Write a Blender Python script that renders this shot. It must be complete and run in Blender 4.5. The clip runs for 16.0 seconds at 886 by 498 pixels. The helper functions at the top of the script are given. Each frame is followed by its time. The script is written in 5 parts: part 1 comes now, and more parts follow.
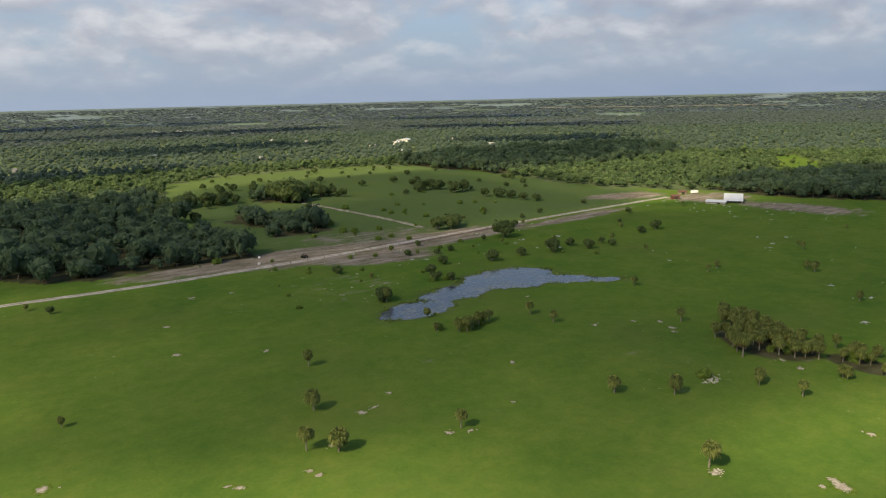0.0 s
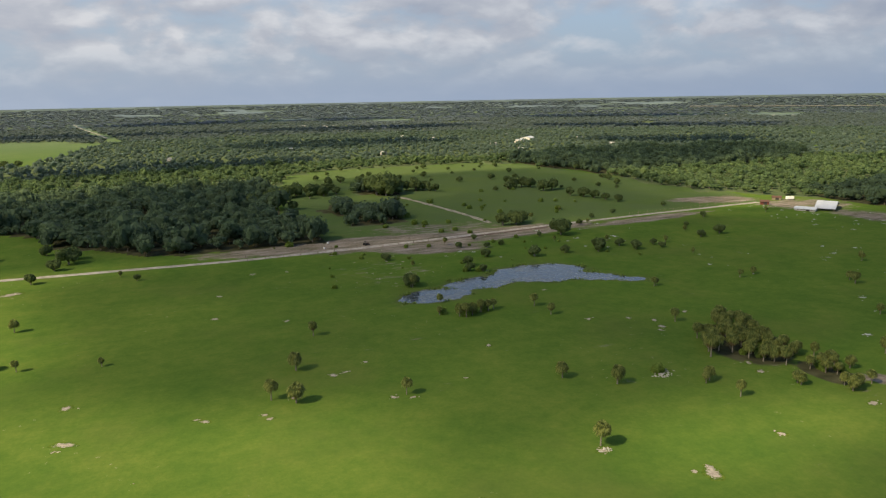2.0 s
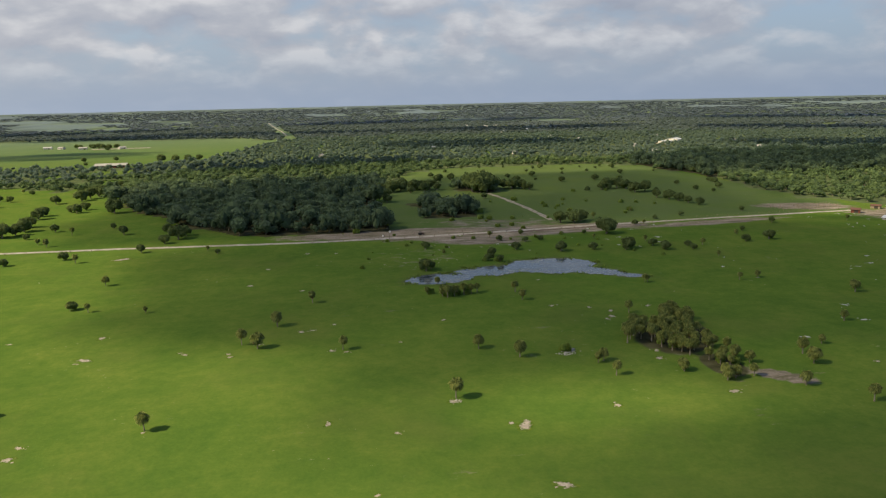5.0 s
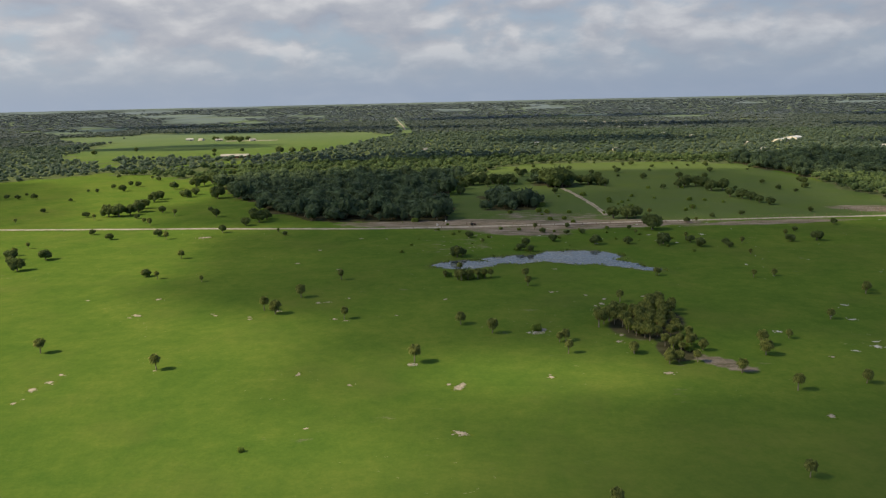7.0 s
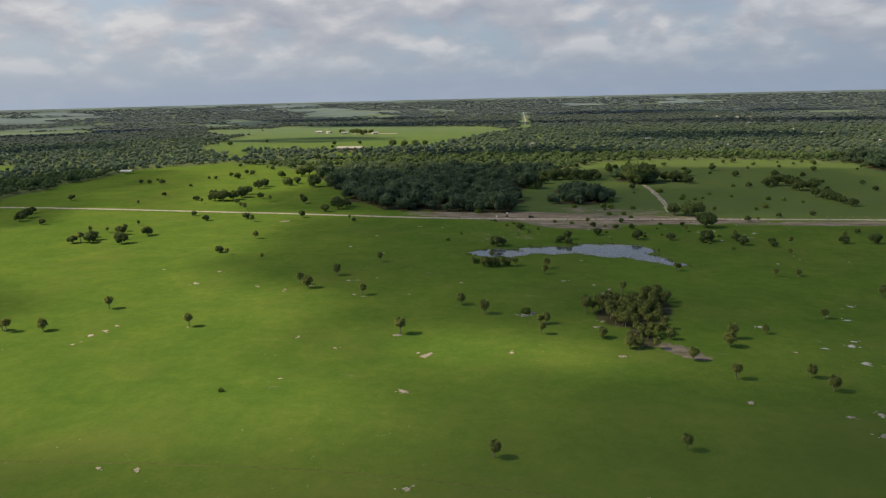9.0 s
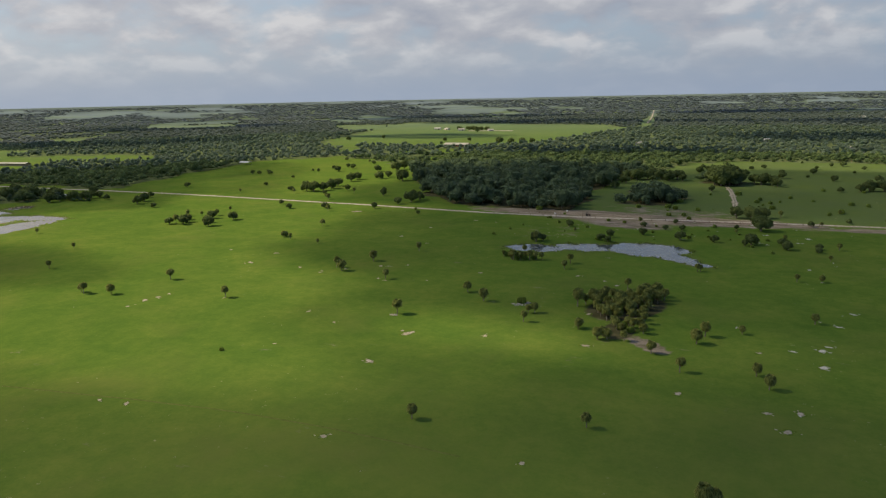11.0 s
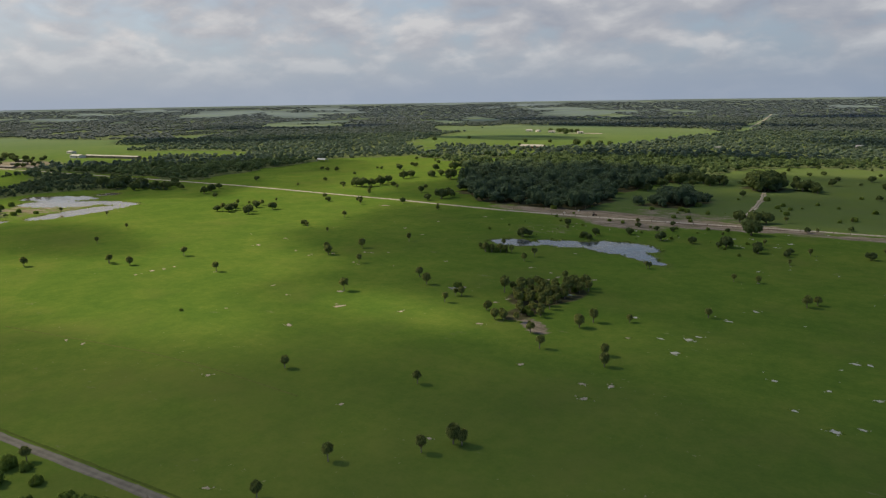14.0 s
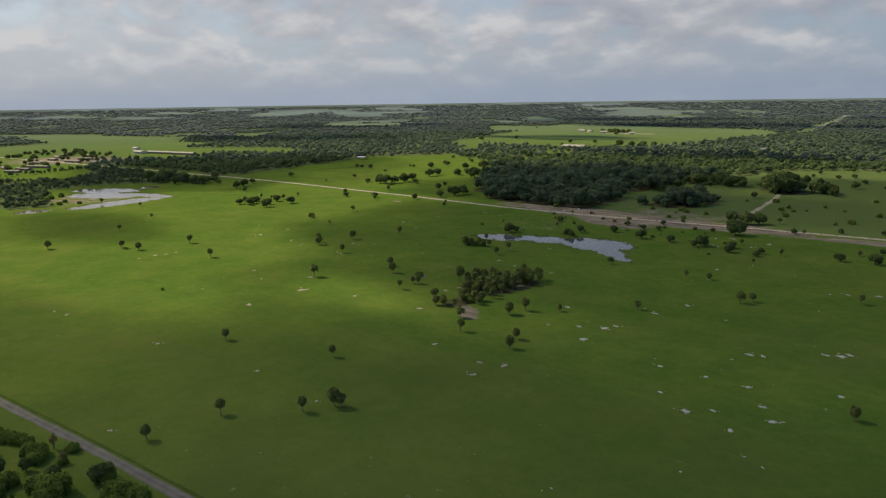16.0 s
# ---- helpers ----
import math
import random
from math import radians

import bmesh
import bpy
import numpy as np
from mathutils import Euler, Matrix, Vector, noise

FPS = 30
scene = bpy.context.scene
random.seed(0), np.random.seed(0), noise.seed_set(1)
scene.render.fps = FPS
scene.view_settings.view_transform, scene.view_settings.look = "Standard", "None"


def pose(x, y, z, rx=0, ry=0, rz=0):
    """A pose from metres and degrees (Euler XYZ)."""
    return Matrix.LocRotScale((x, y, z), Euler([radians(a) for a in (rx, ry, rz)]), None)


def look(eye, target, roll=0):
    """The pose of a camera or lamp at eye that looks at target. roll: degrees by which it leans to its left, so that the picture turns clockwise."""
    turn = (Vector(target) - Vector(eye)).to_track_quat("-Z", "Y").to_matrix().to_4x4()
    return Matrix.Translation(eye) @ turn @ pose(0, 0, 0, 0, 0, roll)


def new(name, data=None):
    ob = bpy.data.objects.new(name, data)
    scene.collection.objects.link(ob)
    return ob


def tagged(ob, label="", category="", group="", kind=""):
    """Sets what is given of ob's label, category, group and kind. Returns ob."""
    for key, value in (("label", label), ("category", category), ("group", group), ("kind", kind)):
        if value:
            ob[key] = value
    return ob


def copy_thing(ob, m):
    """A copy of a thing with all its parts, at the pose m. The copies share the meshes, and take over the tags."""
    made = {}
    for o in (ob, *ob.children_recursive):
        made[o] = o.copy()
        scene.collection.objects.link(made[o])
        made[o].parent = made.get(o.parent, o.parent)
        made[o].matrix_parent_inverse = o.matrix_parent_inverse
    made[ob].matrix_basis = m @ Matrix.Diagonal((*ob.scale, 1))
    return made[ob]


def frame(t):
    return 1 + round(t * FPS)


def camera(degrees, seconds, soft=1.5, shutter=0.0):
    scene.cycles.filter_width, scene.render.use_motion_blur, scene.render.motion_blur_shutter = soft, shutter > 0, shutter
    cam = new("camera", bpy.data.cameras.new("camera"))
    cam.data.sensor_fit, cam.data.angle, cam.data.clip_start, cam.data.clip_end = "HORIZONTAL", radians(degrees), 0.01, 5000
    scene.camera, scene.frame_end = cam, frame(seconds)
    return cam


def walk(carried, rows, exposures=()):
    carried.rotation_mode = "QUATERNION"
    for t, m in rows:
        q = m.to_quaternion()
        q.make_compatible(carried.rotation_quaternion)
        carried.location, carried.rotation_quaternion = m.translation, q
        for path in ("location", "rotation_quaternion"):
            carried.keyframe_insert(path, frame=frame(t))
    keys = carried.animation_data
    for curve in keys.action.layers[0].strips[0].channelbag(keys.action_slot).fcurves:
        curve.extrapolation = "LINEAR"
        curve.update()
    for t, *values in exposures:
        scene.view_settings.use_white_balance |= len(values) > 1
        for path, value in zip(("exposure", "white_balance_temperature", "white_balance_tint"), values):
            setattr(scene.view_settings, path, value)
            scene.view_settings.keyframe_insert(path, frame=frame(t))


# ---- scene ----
cam = camera(63.47, 16.0, soft=1.25)
# seconds, x, y, z, then the turns about x, y and z in degrees
PATH = [
    (0.0, 0.00, 0.00, 80.00, 78.044, 1.339, -33.230),
    (0.5, 7.87, -11.54, 80.33, 77.990, 1.208, -29.624),
    (1.0, 16.20, -22.86, 80.76, 77.973, 1.166, -26.727),
    (1.5, 25.08, -33.90, 81.21, 77.976, 1.129, -23.831),
    (2.0, 34.29, -44.62, 81.70, 78.049, 1.072, -21.284),
    (2.5, 43.95, -55.04, 82.25, 78.104, 1.072, -18.273),
    (3.0, 54.34, -65.08, 82.58, 78.178, 1.100, -15.753),
    (3.5, 65.66, -74.67, 82.74, 78.258, 1.177, -13.306),
    (6.0, 124.49, -117.74, 83.92, 78.221, 1.248, -1.594),
    (6.5, 137.21, -125.04, 84.15, 78.155, 1.238, 1.335),
    (7.0, 150.36, -131.68, 84.28, 78.115, 1.263, 3.798),
    (7.5, 163.70, -137.56, 84.36, 78.065, 1.263, 7.240),
    (8.0, 177.26, -142.58, 84.52, 78.008, 1.283, 8.754),
    (8.5, 191.29, -146.69, 84.95, 77.903, 1.328, 11.567),
    (9.0, 205.55, -149.98, 85.37, 77.889, 1.342, 14.729),
    (9.5, 219.89, -152.52, 85.81, 77.892, 1.284, 17.502),
    (10.0, 234.32, -154.14, 86.01, 77.884, 1.244, 20.389),
    (12.5, 305.94, -153.68, 86.60, 78.004, 1.043, 31.129),
    (13.0, 320.17, -152.08, 86.60, 78.084, 0.972, 32.406),
    (13.5, 334.36, -149.67, 86.62, 78.100, 0.904, 33.751),
    (14.0, 348.30, -146.89, 86.47, 78.156, 0.894, 35.206),
    (14.5, 362.13, -143.82, 86.36, 78.185, 0.867, 36.474),
    (15.0, 375.87, -140.48, 86.31, 78.193, 0.828, 37.948),
    (15.5, 389.48, -136.82, 86.31, 78.198, 0.778, 39.447),
    (16.0, 403.12, -132.96, 86.41, 78.206, 0.794, 40.881),
]
walk(cam, [(t, pose(*row)) for t, *row in PATH], exposures=[(0.0, 0.74), (3.5, 0.66), (6.0, 0.55), (12.5, 0.43), (16.0, 0.35)])

# ---- light ----
SUN_UP, SUN_WEST = radians(42), Vector((-0.975, -0.22, 0)).normalized()
TO_SUN = SUN_WEST * math.cos(SUN_UP) + Vector((0, 0, math.sin(SUN_UP)))
sun = new("sun", bpy.data.lights.new("sun", "SUN"))
sun.data.energy, sun.data.angle, sun.data.color = 4.9, radians(0.9), (1.0, 0.80, 0.47)
sun.matrix_world = look((0, 0, 900), Vector((0, 0, 900)) - TO_SUN)

world = bpy.data.worlds.new("sky")
scene.world = world
world.use_nodes = True


class Nodes:
    """A short way to wire up a node tree."""

    def __init__(self, tree):
        self.tree = tree
        tree.nodes.clear()

    def add(self, kind, ins=None, **props):
        n = self.tree.nodes.new(kind)
        for k, v in props.items():
            setattr(n, k, v)
        for k, v in (ins or {}).items():
            self.put(n.inputs[k], v)
        return n

    def put(self, socket, v):
        if isinstance(v, bpy.types.NodeSocket):
            self.tree.links.new(v, socket)
        elif isinstance(v, bpy.types.Node):
            self.tree.links.new(v.outputs[0], socket)
        else:
            socket.default_value = v

    def ramp(self, fac, *stops):
        r = self.add("ShaderNodeValToRGB", {0: fac})
        el = r.color_ramp.elements
        while len(el) < len(stops):
            el.new(0.5)
        for e, (p, c) in zip(el, stops):
            e.position, e.color = p, ((c, c, c, 1) if isinstance(c, (int, float)) else (*c, 1))
        return r.outputs[0]

    def mix(self, fac, a, b, how="MIX"):
        m = self.add("ShaderNodeMix", data_type="RGBA", blend_type=how)
        self.put(m.inputs[0], fac)
        self.put(m.inputs[6], (*a, 1) if isinstance(a, tuple) else a)
        self.put(m.inputs[7], (*b, 1) if isinstance(b, tuple) else b)
        return m.outputs[2]

    def noise(self, at, scale, detail=4.0, rough=0.55, **more):
        return self.add("ShaderNodeTexNoise", {"Vector": at, "Scale": scale, "Detail": detail, "Roughness": rough, **more}).outputs[0]

    def math(self, op, a, b=0.0):
        m = self.add("ShaderNodeMath", operation=op)
        self.put(m.inputs[0], a)
        self.put(m.inputs[1], b)
        return m.outputs[0]


def sky():
    n = Nodes(world.node_tree)
    air = n.add("ShaderNodeTexSky", sky_type="NISHITA", sun_disc=False, sun_elevation=SUN_UP,
                sun_rotation=math.atan2(SUN_WEST.x, SUN_WEST.y), altitude=0.0, air_density=1.0, dust_density=1.6)
    way = n.add("ShaderNodeTexCoord").outputs["Generated"]
    x, y, rise = n.add("ShaderNodeSeparateXYZ", {0: way}).outputs
    depth = n.math("ADD", n.math("MAXIMUM", rise, 0.0), 0.40)
    layer = n.add("ShaderNodeCombineXYZ", {0: n.math("DIVIDE", x, depth), 1: n.math("DIVIDE", y, depth), 2: 0.0}).outputs[0]

    def heaps(at):
        return n.math("ADD", n.math("MULTIPLY", n.noise(at, 2.1, 4.0, 0.5), 0.5), n.math("MULTIPLY", n.noise(at, 6.2, 7.0, 0.52, Distortion=0.2), 0.5))

    shape = heaps(layer)
    above = heaps(n.add("ShaderNodeMapping", {"Vector": layer, "Scale": (0.955, 0.955, 1.0)}).outputs[0])
    high = n.ramp(rise, (0.0, 0.0), (0.05, 0.03), (0.12, 0.05), (0.35, 0.0))
    cover = n.ramp(n.math("ADD", shape, high), (0.42, 0.0), (0.55, 0.94))
    lit = n.math("ADD", n.math("MULTIPLY", n.math("SUBTRACT", shape, above), 1.5), 0.5)
    body = n.ramp(n.math("SUBTRACT", lit, n.math("MULTIPLY", n.math("SUBTRACT", shape, 0.5), 0.55)), (0.33, (2.65, 2.80, 3.24)), (0.49, (3.35, 3.40, 3.68)), (0.64, (4.6, 4.54, 4.62)))
    veil = n.ramp(rise, (0.0, (0.95, 0.95, 0.95)), (0.10, (0.66, 0.66, 0.66)), (0.2, (0.42, 0.42, 0.42)), (0.4, (0.12, 0.12, 0.12)))
    clear = n.mix(veil, air.outputs[0], (2.4, 2.85, 3.62))
    hazy = n.ramp(rise, (0.015, 0.08), (0.075, 1.0))
    aloft = n.ramp(rise, (0.15, 1.0), (0.26, 0.12))
    tone = n.mix(n.math("MULTIPLY", n.math("MULTIPLY", cover, hazy), aloft), clear, body)
    east = n.math("ADD", n.math("MULTIPLY", x, 0.5), 0.5)
    tone = n.mix(1.0, tone, n.ramp(east, (0.1, (1.04, 1.04, 1.03)), (0.9, (0.76, 0.81, 0.87))), "MULTIPLY")
    back = n.add("ShaderNodeBackground", {"Color": tone, "Strength": 0.1})
    n.add("ShaderNodeOutputWorld", {0: back})


sky()

# ---- materials ----
def material(name, build):
    m = bpy.data.materials.new(name)
    m.use_nodes = True
    n = Nodes(m.node_tree)
    at = n.add("ShaderNodeTexCoord").outputs["Object"]
    shader = build(n, at)
    n.add("ShaderNodeOutputMaterial", {"Surface": shader})
    return m


def surface(n, colour, rough=0.85, bump=None, strength=0.4, distance=0.1, metal=0.0, gloss=0.3, sheen=0.0):
    # the blue-tinted sheen imitates haze over distant surfaces
    ins = {"Base Color": colour if not isinstance(colour, tuple) else (*colour, 1), "Roughness": rough, "Metallic": metal, "Specular IOR Level": gloss, "Sheen Weight": sheen, "Sheen Roughness": 0.5, "Sheen Tint": (0.72, 0.86, 1.0, 1)}
    if bump is not None:
        ins["Normal"] = n.add("ShaderNodeBump", {"Height": bump, "Strength": strength, "Distance": distance}).outputs[0]
    return n.add("ShaderNodeBsdfPrincipled", ins).outputs[0]


def leafy(dark, light, scale, tip=0.35, thinness=0.38, sheen=0.0):
    """Foliage: every clump its own green, drifting over some metres, with a little light coming through. A bluish sheen
    stands in for haze.
    """
    def build(n, at):
        own = n.add("ShaderNodeNewGeometry").outputs["Random Per Island"]
        drift = n.noise(at, scale, 3.0)
        f = n.math("ADD", n.math("MULTIPLY", own, tip), n.math("MULTIPLY", drift, 1.0 - tip))
        c = n.ramp(f, (0.25, dark), (0.72, light))
        body = surface(n, c, 0.75, n.noise(at, scale * 14, 2.0), 0.5, 0.3, gloss=0.06, sheen=sheen)
        thin = n.add("ShaderNodeBsdfTranslucent", {"Color": n.mix(0.5, c, light)}).outputs[0]
        return n.add("ShaderNodeMixShader", {0: thinness, 1: body, 2: thin}).outputs[0]
    return build


def plain(base, other, scale, rough=0.8, bump=0.3, metal=0.0, stretch=(1, 1, 1), gloss=0.3):
    """A surface of one kind with drift and fine grain."""
    def build(n, at):
        p = n.add("ShaderNodeMapping", {"Vector": at, "Scale": stretch}).outputs[0]
        a, b = n.noise(p, scale, 5.0), n.noise(p, scale * 9, 3.0)
        f = n.math("ADD", n.math("MULTIPLY", a, 0.65), n.math("MULTIPLY", b, 0.35))
        return surface(n, n.ramp(f, (0.3, base), (0.7, other)), rough, b, bump, 0.05, metal, gloss)
    return build


def land(n, at):
    """Pasture, with bare sandy ground, fallen leaves under the woods and painted shade under the grove laid in where
    the sheet says so.
    """
    def part_of(name):
        return n.add("ShaderNodeAttribute", attribute_name=name).outputs["Fac"]
    wide, mid, fine = n.noise(at, 0.006, 3.0), n.noise(at, 0.045, 6.0, 0.6), n.noise(at, 0.9, 4.0, 0.65)
    tuft = n.noise(at, 0.21, 5.0, 0.68)
    f = n.math("ADD", n.math("ADD", n.math("MULTIPLY", wide, 0.24), n.math("MULTIPLY", mid, 0.34)), n.math("ADD", n.math("MULTIPLY", tuft, 0.26), n.math("MULTIPLY", fine, 0.17)))
    grass = n.ramp(f, (0.37, (0.047, 0.102, 0.019)), (0.50, (0.075, 0.128, 0.024)), (0.63, (0.110, 0.152, 0.032)))
    parched = n.math("ADD", n.ramp(n.noise(at, 0.02, 6.0, 0.65), (0.50, 0.0), (0.7, 0.5)), n.math("MULTIPLY", part_of("dry"), n.ramp(n.noise(at, 0.035, 6.0, 0.65), (0.3, 0.25), (0.65, 1.0))))
    dry = n.mix(n.math("MINIMUM", parched, 0.85), grass, (0.098, 0.124, 0.034))
    dry = n.mix(n.math("MULTIPLY", part_of("rough"), n.ramp(n.noise(at, 0.03, 5.0), (0.3, 0.55), (0.6, 1.0))), dry, (0.078, 0.114, 0.048))
    speck = n.ramp(n.noise(at, 0.33, 4.0, 0.7), (0.665, 0.0), (0.69, 0.5))
    dry = n.mix(n.math("MULTIPLY", speck, n.ramp(n.noise(at, 0.012, 2.0), (0.5, 0.0), (0.6, 1.0))), dry, (0.3, 0.28, 0.21))
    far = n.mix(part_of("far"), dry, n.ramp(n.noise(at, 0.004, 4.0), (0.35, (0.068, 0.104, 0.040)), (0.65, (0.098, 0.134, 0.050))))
    drawn = n.add("ShaderNodeMapping", {"Vector": at, "Scale": (0.22, 1.0, 1.0), "Rotation": (0, 0, -0.06)}).outputs[0]
    sand = n.ramp(n.math("ADD", n.math("MULTIPLY", n.noise(drawn, 0.22, 6.0, 0.7), 0.75), n.math("MULTIPLY", fine, 0.25)),
                  (0.34, (0.060, 0.075, 0.024)), (0.45, (0.135, 0.117, 0.098)), (0.57, (0.235, 0.205, 0.188)), (0.72, (0.41, 0.37, 0.345)))
    edge = n.ramp(n.math("ADD", part_of("sand"), n.math("MULTIPLY", n.math("SUBTRACT", n.math("ADD", n.math("MULTIPLY", n.noise(drawn, 0.3, 6.0, 0.72), 0.5), n.math("MULTIPLY", n.noise(at, 0.07, 6.0, 0.7), 0.5)), 0.5), 3.2)), (0.36, 0.0), (0.72, 0.92))
    c = n.mix(edge, far, sand)
    litter_and_shade = n.ramp(n.noise(at, 0.15, 5.0), (0.35, (0.040, 0.044, 0.024)), (0.7, (0.085, 0.085, 0.050)))
    # paler ground outside the dark oaks, painted to lift shaded gaps between trees
    litter_and_shade = n.mix(part_of("gap_lift"), litter_and_shade, n.ramp(n.noise(at, 0.05, 4.0), (0.35, (0.062, 0.088, 0.044)), (0.7, (0.105, 0.135, 0.066))))
    c = n.mix(n.ramp(n.math("ADD", part_of("wood"), n.math("MULTIPLY", n.math("SUBTRACT", mid, 0.5), 0.7)), (0.4, 0.0), (0.6, 1.0)), c, litter_and_shade)
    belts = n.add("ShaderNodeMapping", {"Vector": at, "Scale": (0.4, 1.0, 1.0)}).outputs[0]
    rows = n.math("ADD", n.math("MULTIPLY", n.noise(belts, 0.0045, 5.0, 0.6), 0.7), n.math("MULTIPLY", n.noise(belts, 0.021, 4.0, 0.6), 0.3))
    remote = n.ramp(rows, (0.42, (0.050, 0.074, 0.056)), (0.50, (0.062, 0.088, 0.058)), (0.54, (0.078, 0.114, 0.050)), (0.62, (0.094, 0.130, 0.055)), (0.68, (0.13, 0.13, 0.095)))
    # blue-grey haze painted into the ground, stronger towards the horizon
    haze_tone = n.ramp(rows, (0.44, (0.076, 0.098, 0.112)), (0.53, (0.080, 0.105, 0.112)), (0.60, (0.094, 0.122, 0.110)))
    c = n.mix(part_of("remote"), c, n.mix(n.math("MULTIPLY", part_of("edge"), 0.65), remote, haze_tone))
    mud = n.mix(part_of("mud"), c, (0.09, 0.085, 0.055))
    # the sheen grows with distance, as more painted haze
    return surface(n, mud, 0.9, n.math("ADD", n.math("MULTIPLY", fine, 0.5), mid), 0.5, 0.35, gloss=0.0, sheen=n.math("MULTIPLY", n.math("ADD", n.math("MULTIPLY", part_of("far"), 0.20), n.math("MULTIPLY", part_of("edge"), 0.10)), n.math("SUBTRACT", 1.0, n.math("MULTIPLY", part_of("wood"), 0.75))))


def pool(n, at, grown_over=1.0, bed=(0.022, 0.038, 0.062)):
    """Still shallow water, ruffled in patches and partly covered by floating weed, paled to stand in for reflected sky.
    """
    wave = n.noise(n.add("ShaderNodeMapping", {"Vector": at, "Scale": (1.0, 2.2, 1.0)}).outputs[0], 1.6, 3.0)
    ruffled = n.ramp(n.noise(at, 0.06, 4.0), (0.4, 0.03), (0.62, 0.14))
    beds = n.ramp(n.noise(at, 0.035, 3.0), (0.46, 0.0), (0.60, 1.0))
    drawn = n.add("ShaderNodeMapping", {"Vector": at, "Scale": (0.45, 1.0, 1.0), "Rotation": (0, 0, 0.4)}).outputs[0]
    weed = n.math("MULTIPLY", n.ramp(n.noise(drawn, 0.55, 8.0, 0.75), (0.40, 0.0), (0.60, 0.95)), n.math("MULTIPLY", n.math("ADD", n.math("MULTIPLY", beds, 0.6), 0.36), grown_over))
    clear = surface(n, bed, ruffled, wave, 0.05, 0.05, gloss=0.5)
    # weed, painted paler so that it also carries the bright sky's reflection
    weed_and_glare = surface(n, n.ramp(n.noise(at, 1.2), (0.3, (0.10, 0.115, 0.095)), (0.7, (0.29, 0.30, 0.275))), 0.6, wave, 0.2, 0.05)
    return n.add("ShaderNodeMixShader", {0: weed, 1: clear, 2: weed_and_glare}).outputs[0]


def lane(base, other):
    """Worn ground of a farm road: two pale wheel tracks and a darker crown."""
    def build(n, at):
        across = n.add("ShaderNodeAttribute", attribute_name="across").outputs["Fac"]
        tracks = n.ramp(n.math("ABSOLUTE", n.math("SUBTRACT", n.math("ABSOLUTE", across), 0.5)), (0.0, 1.0), (0.4, 0.0))
        f = n.math("ADD", n.math("MULTIPLY", n.noise(at, 0.25, 6.0, 0.7), 0.9), n.math("MULTIPLY", tracks, 0.14))
        return surface(n, n.ramp(f, (0.36, base), (0.62, other)), 0.9, n.noise(at, 2.5, 4.0), 0.5, 0.06, gloss=0.15)
    return build


def vapour(n, at):
    """The body of a cloud: white, and thin enough to let part of the sun through."""
    white = n.add("ShaderNodeBsdfDiffuse", {"Color": (0.85, 0.85, 0.86, 1)}).outputs[0]
    soft = n.add("ShaderNodeBsdfTranslucent", {"Color": (0.85, 0.85, 0.86, 1)}).outputs[0]
    body = n.add("ShaderNodeMixShader", {0: 0.2, 1: white, 2: soft}).outputs[0]
    dense = n.add("ShaderNodeAttribute", attribute_name="dense").outputs["Fac"]
    veil = n.math("MULTIPLY", dense, n.ramp(n.noise(at, 0.012, 4.0), (0.3, 0.46), (0.7, 0.63)))
    return n.add("ShaderNodeMixShader", {0: veil, 1: n.add("ShaderNodeBsdfTransparent").outputs[0], 2: body}).outputs[0]


def scraped(base, other):
    """Bare soil that thins out raggedly into grass at its rim."""
    def build(n, at):
        core = n.add("ShaderNodeAttribute", attribute_name="core").outputs["Fac"]
        torn = n.math("ADD", core, n.math("MULTIPLY", n.math("SUBTRACT", n.noise(at, 1.3, 5.0, 0.7), 0.5), 1.7))
        soil = n.ramp(n.noise(at, 0.7, 5.0, 0.65), (0.3, base), (0.7, other))
        grass = n.ramp(n.noise(at, 0.9, 4.0, 0.65), (0.36, (0.046, 0.092, 0.014)), (0.64, (0.10, 0.138, 0.024)))
        return surface(n, n.mix(n.ramp(torn, (0.32, 0.0), (0.6, 1.0)), grass, soil), 0.95, n.noise(at, 2.0, 4.0), 0.4, 0.05, gloss=0.0)
    return build


LAND = material("pasture", land)
WATER = material("pond water", pool)
MUDDY = material("muddy pond water", lambda n, at: pool(n, at, 0.25, (0.12, 0.108, 0.088)))
ROAD = material("pale sandy track", lane((0.16, 0.15, 0.135), (0.38, 0.36, 0.335)))
TRACK = material("worn cattle track", lane((0.10, 0.105, 0.06), (0.36, 0.32, 0.27)))
DRIVE = material("grey gravel drive", lane((0.098, 0.097, 0.088), (0.156, 0.153, 0.138)))
BROWN_STRIP = material("dark brown strip", lane((0.050, 0.036, 0.028), (0.13, 0.095, 0.078)))
VERGE_SHADE = material("verge grass with painted shadow", plain((0.040, 0.070, 0.016), (0.085, 0.110, 0.030), 0.5, 0.95, 0.6, gloss=0.0))
PATHGRASS = material("trodden grass", plain((0.058, 0.092, 0.020), (0.120, 0.138, 0.046), 0.6, 0.95, 0.5, gloss=0.0))
ROCK = material("pale limestone", plain((0.22, 0.22, 0.19), (0.50, 0.49, 0.46), 0.9, 0.85, 0.6))
BARE_SAND = material("bare pink sand in grass", scraped((0.18, 0.160, 0.140), (0.42, 0.385, 0.355)))
BARE_MARL = material("bare pale marl in grass", scraped((0.23, 0.24, 0.23), (0.51, 0.53, 0.54)))
OAK = material("dark oak leaves", leafy((0.042, 0.072, 0.046), (0.112, 0.166, 0.084), 0.05, 0.35, 0.42, 0.1))
MIXED = material("mixed woodland leaves", leafy((0.044, 0.082, 0.038), (0.142, 0.206, 0.080), 0.03, 0.4, 0.45, 0.10))
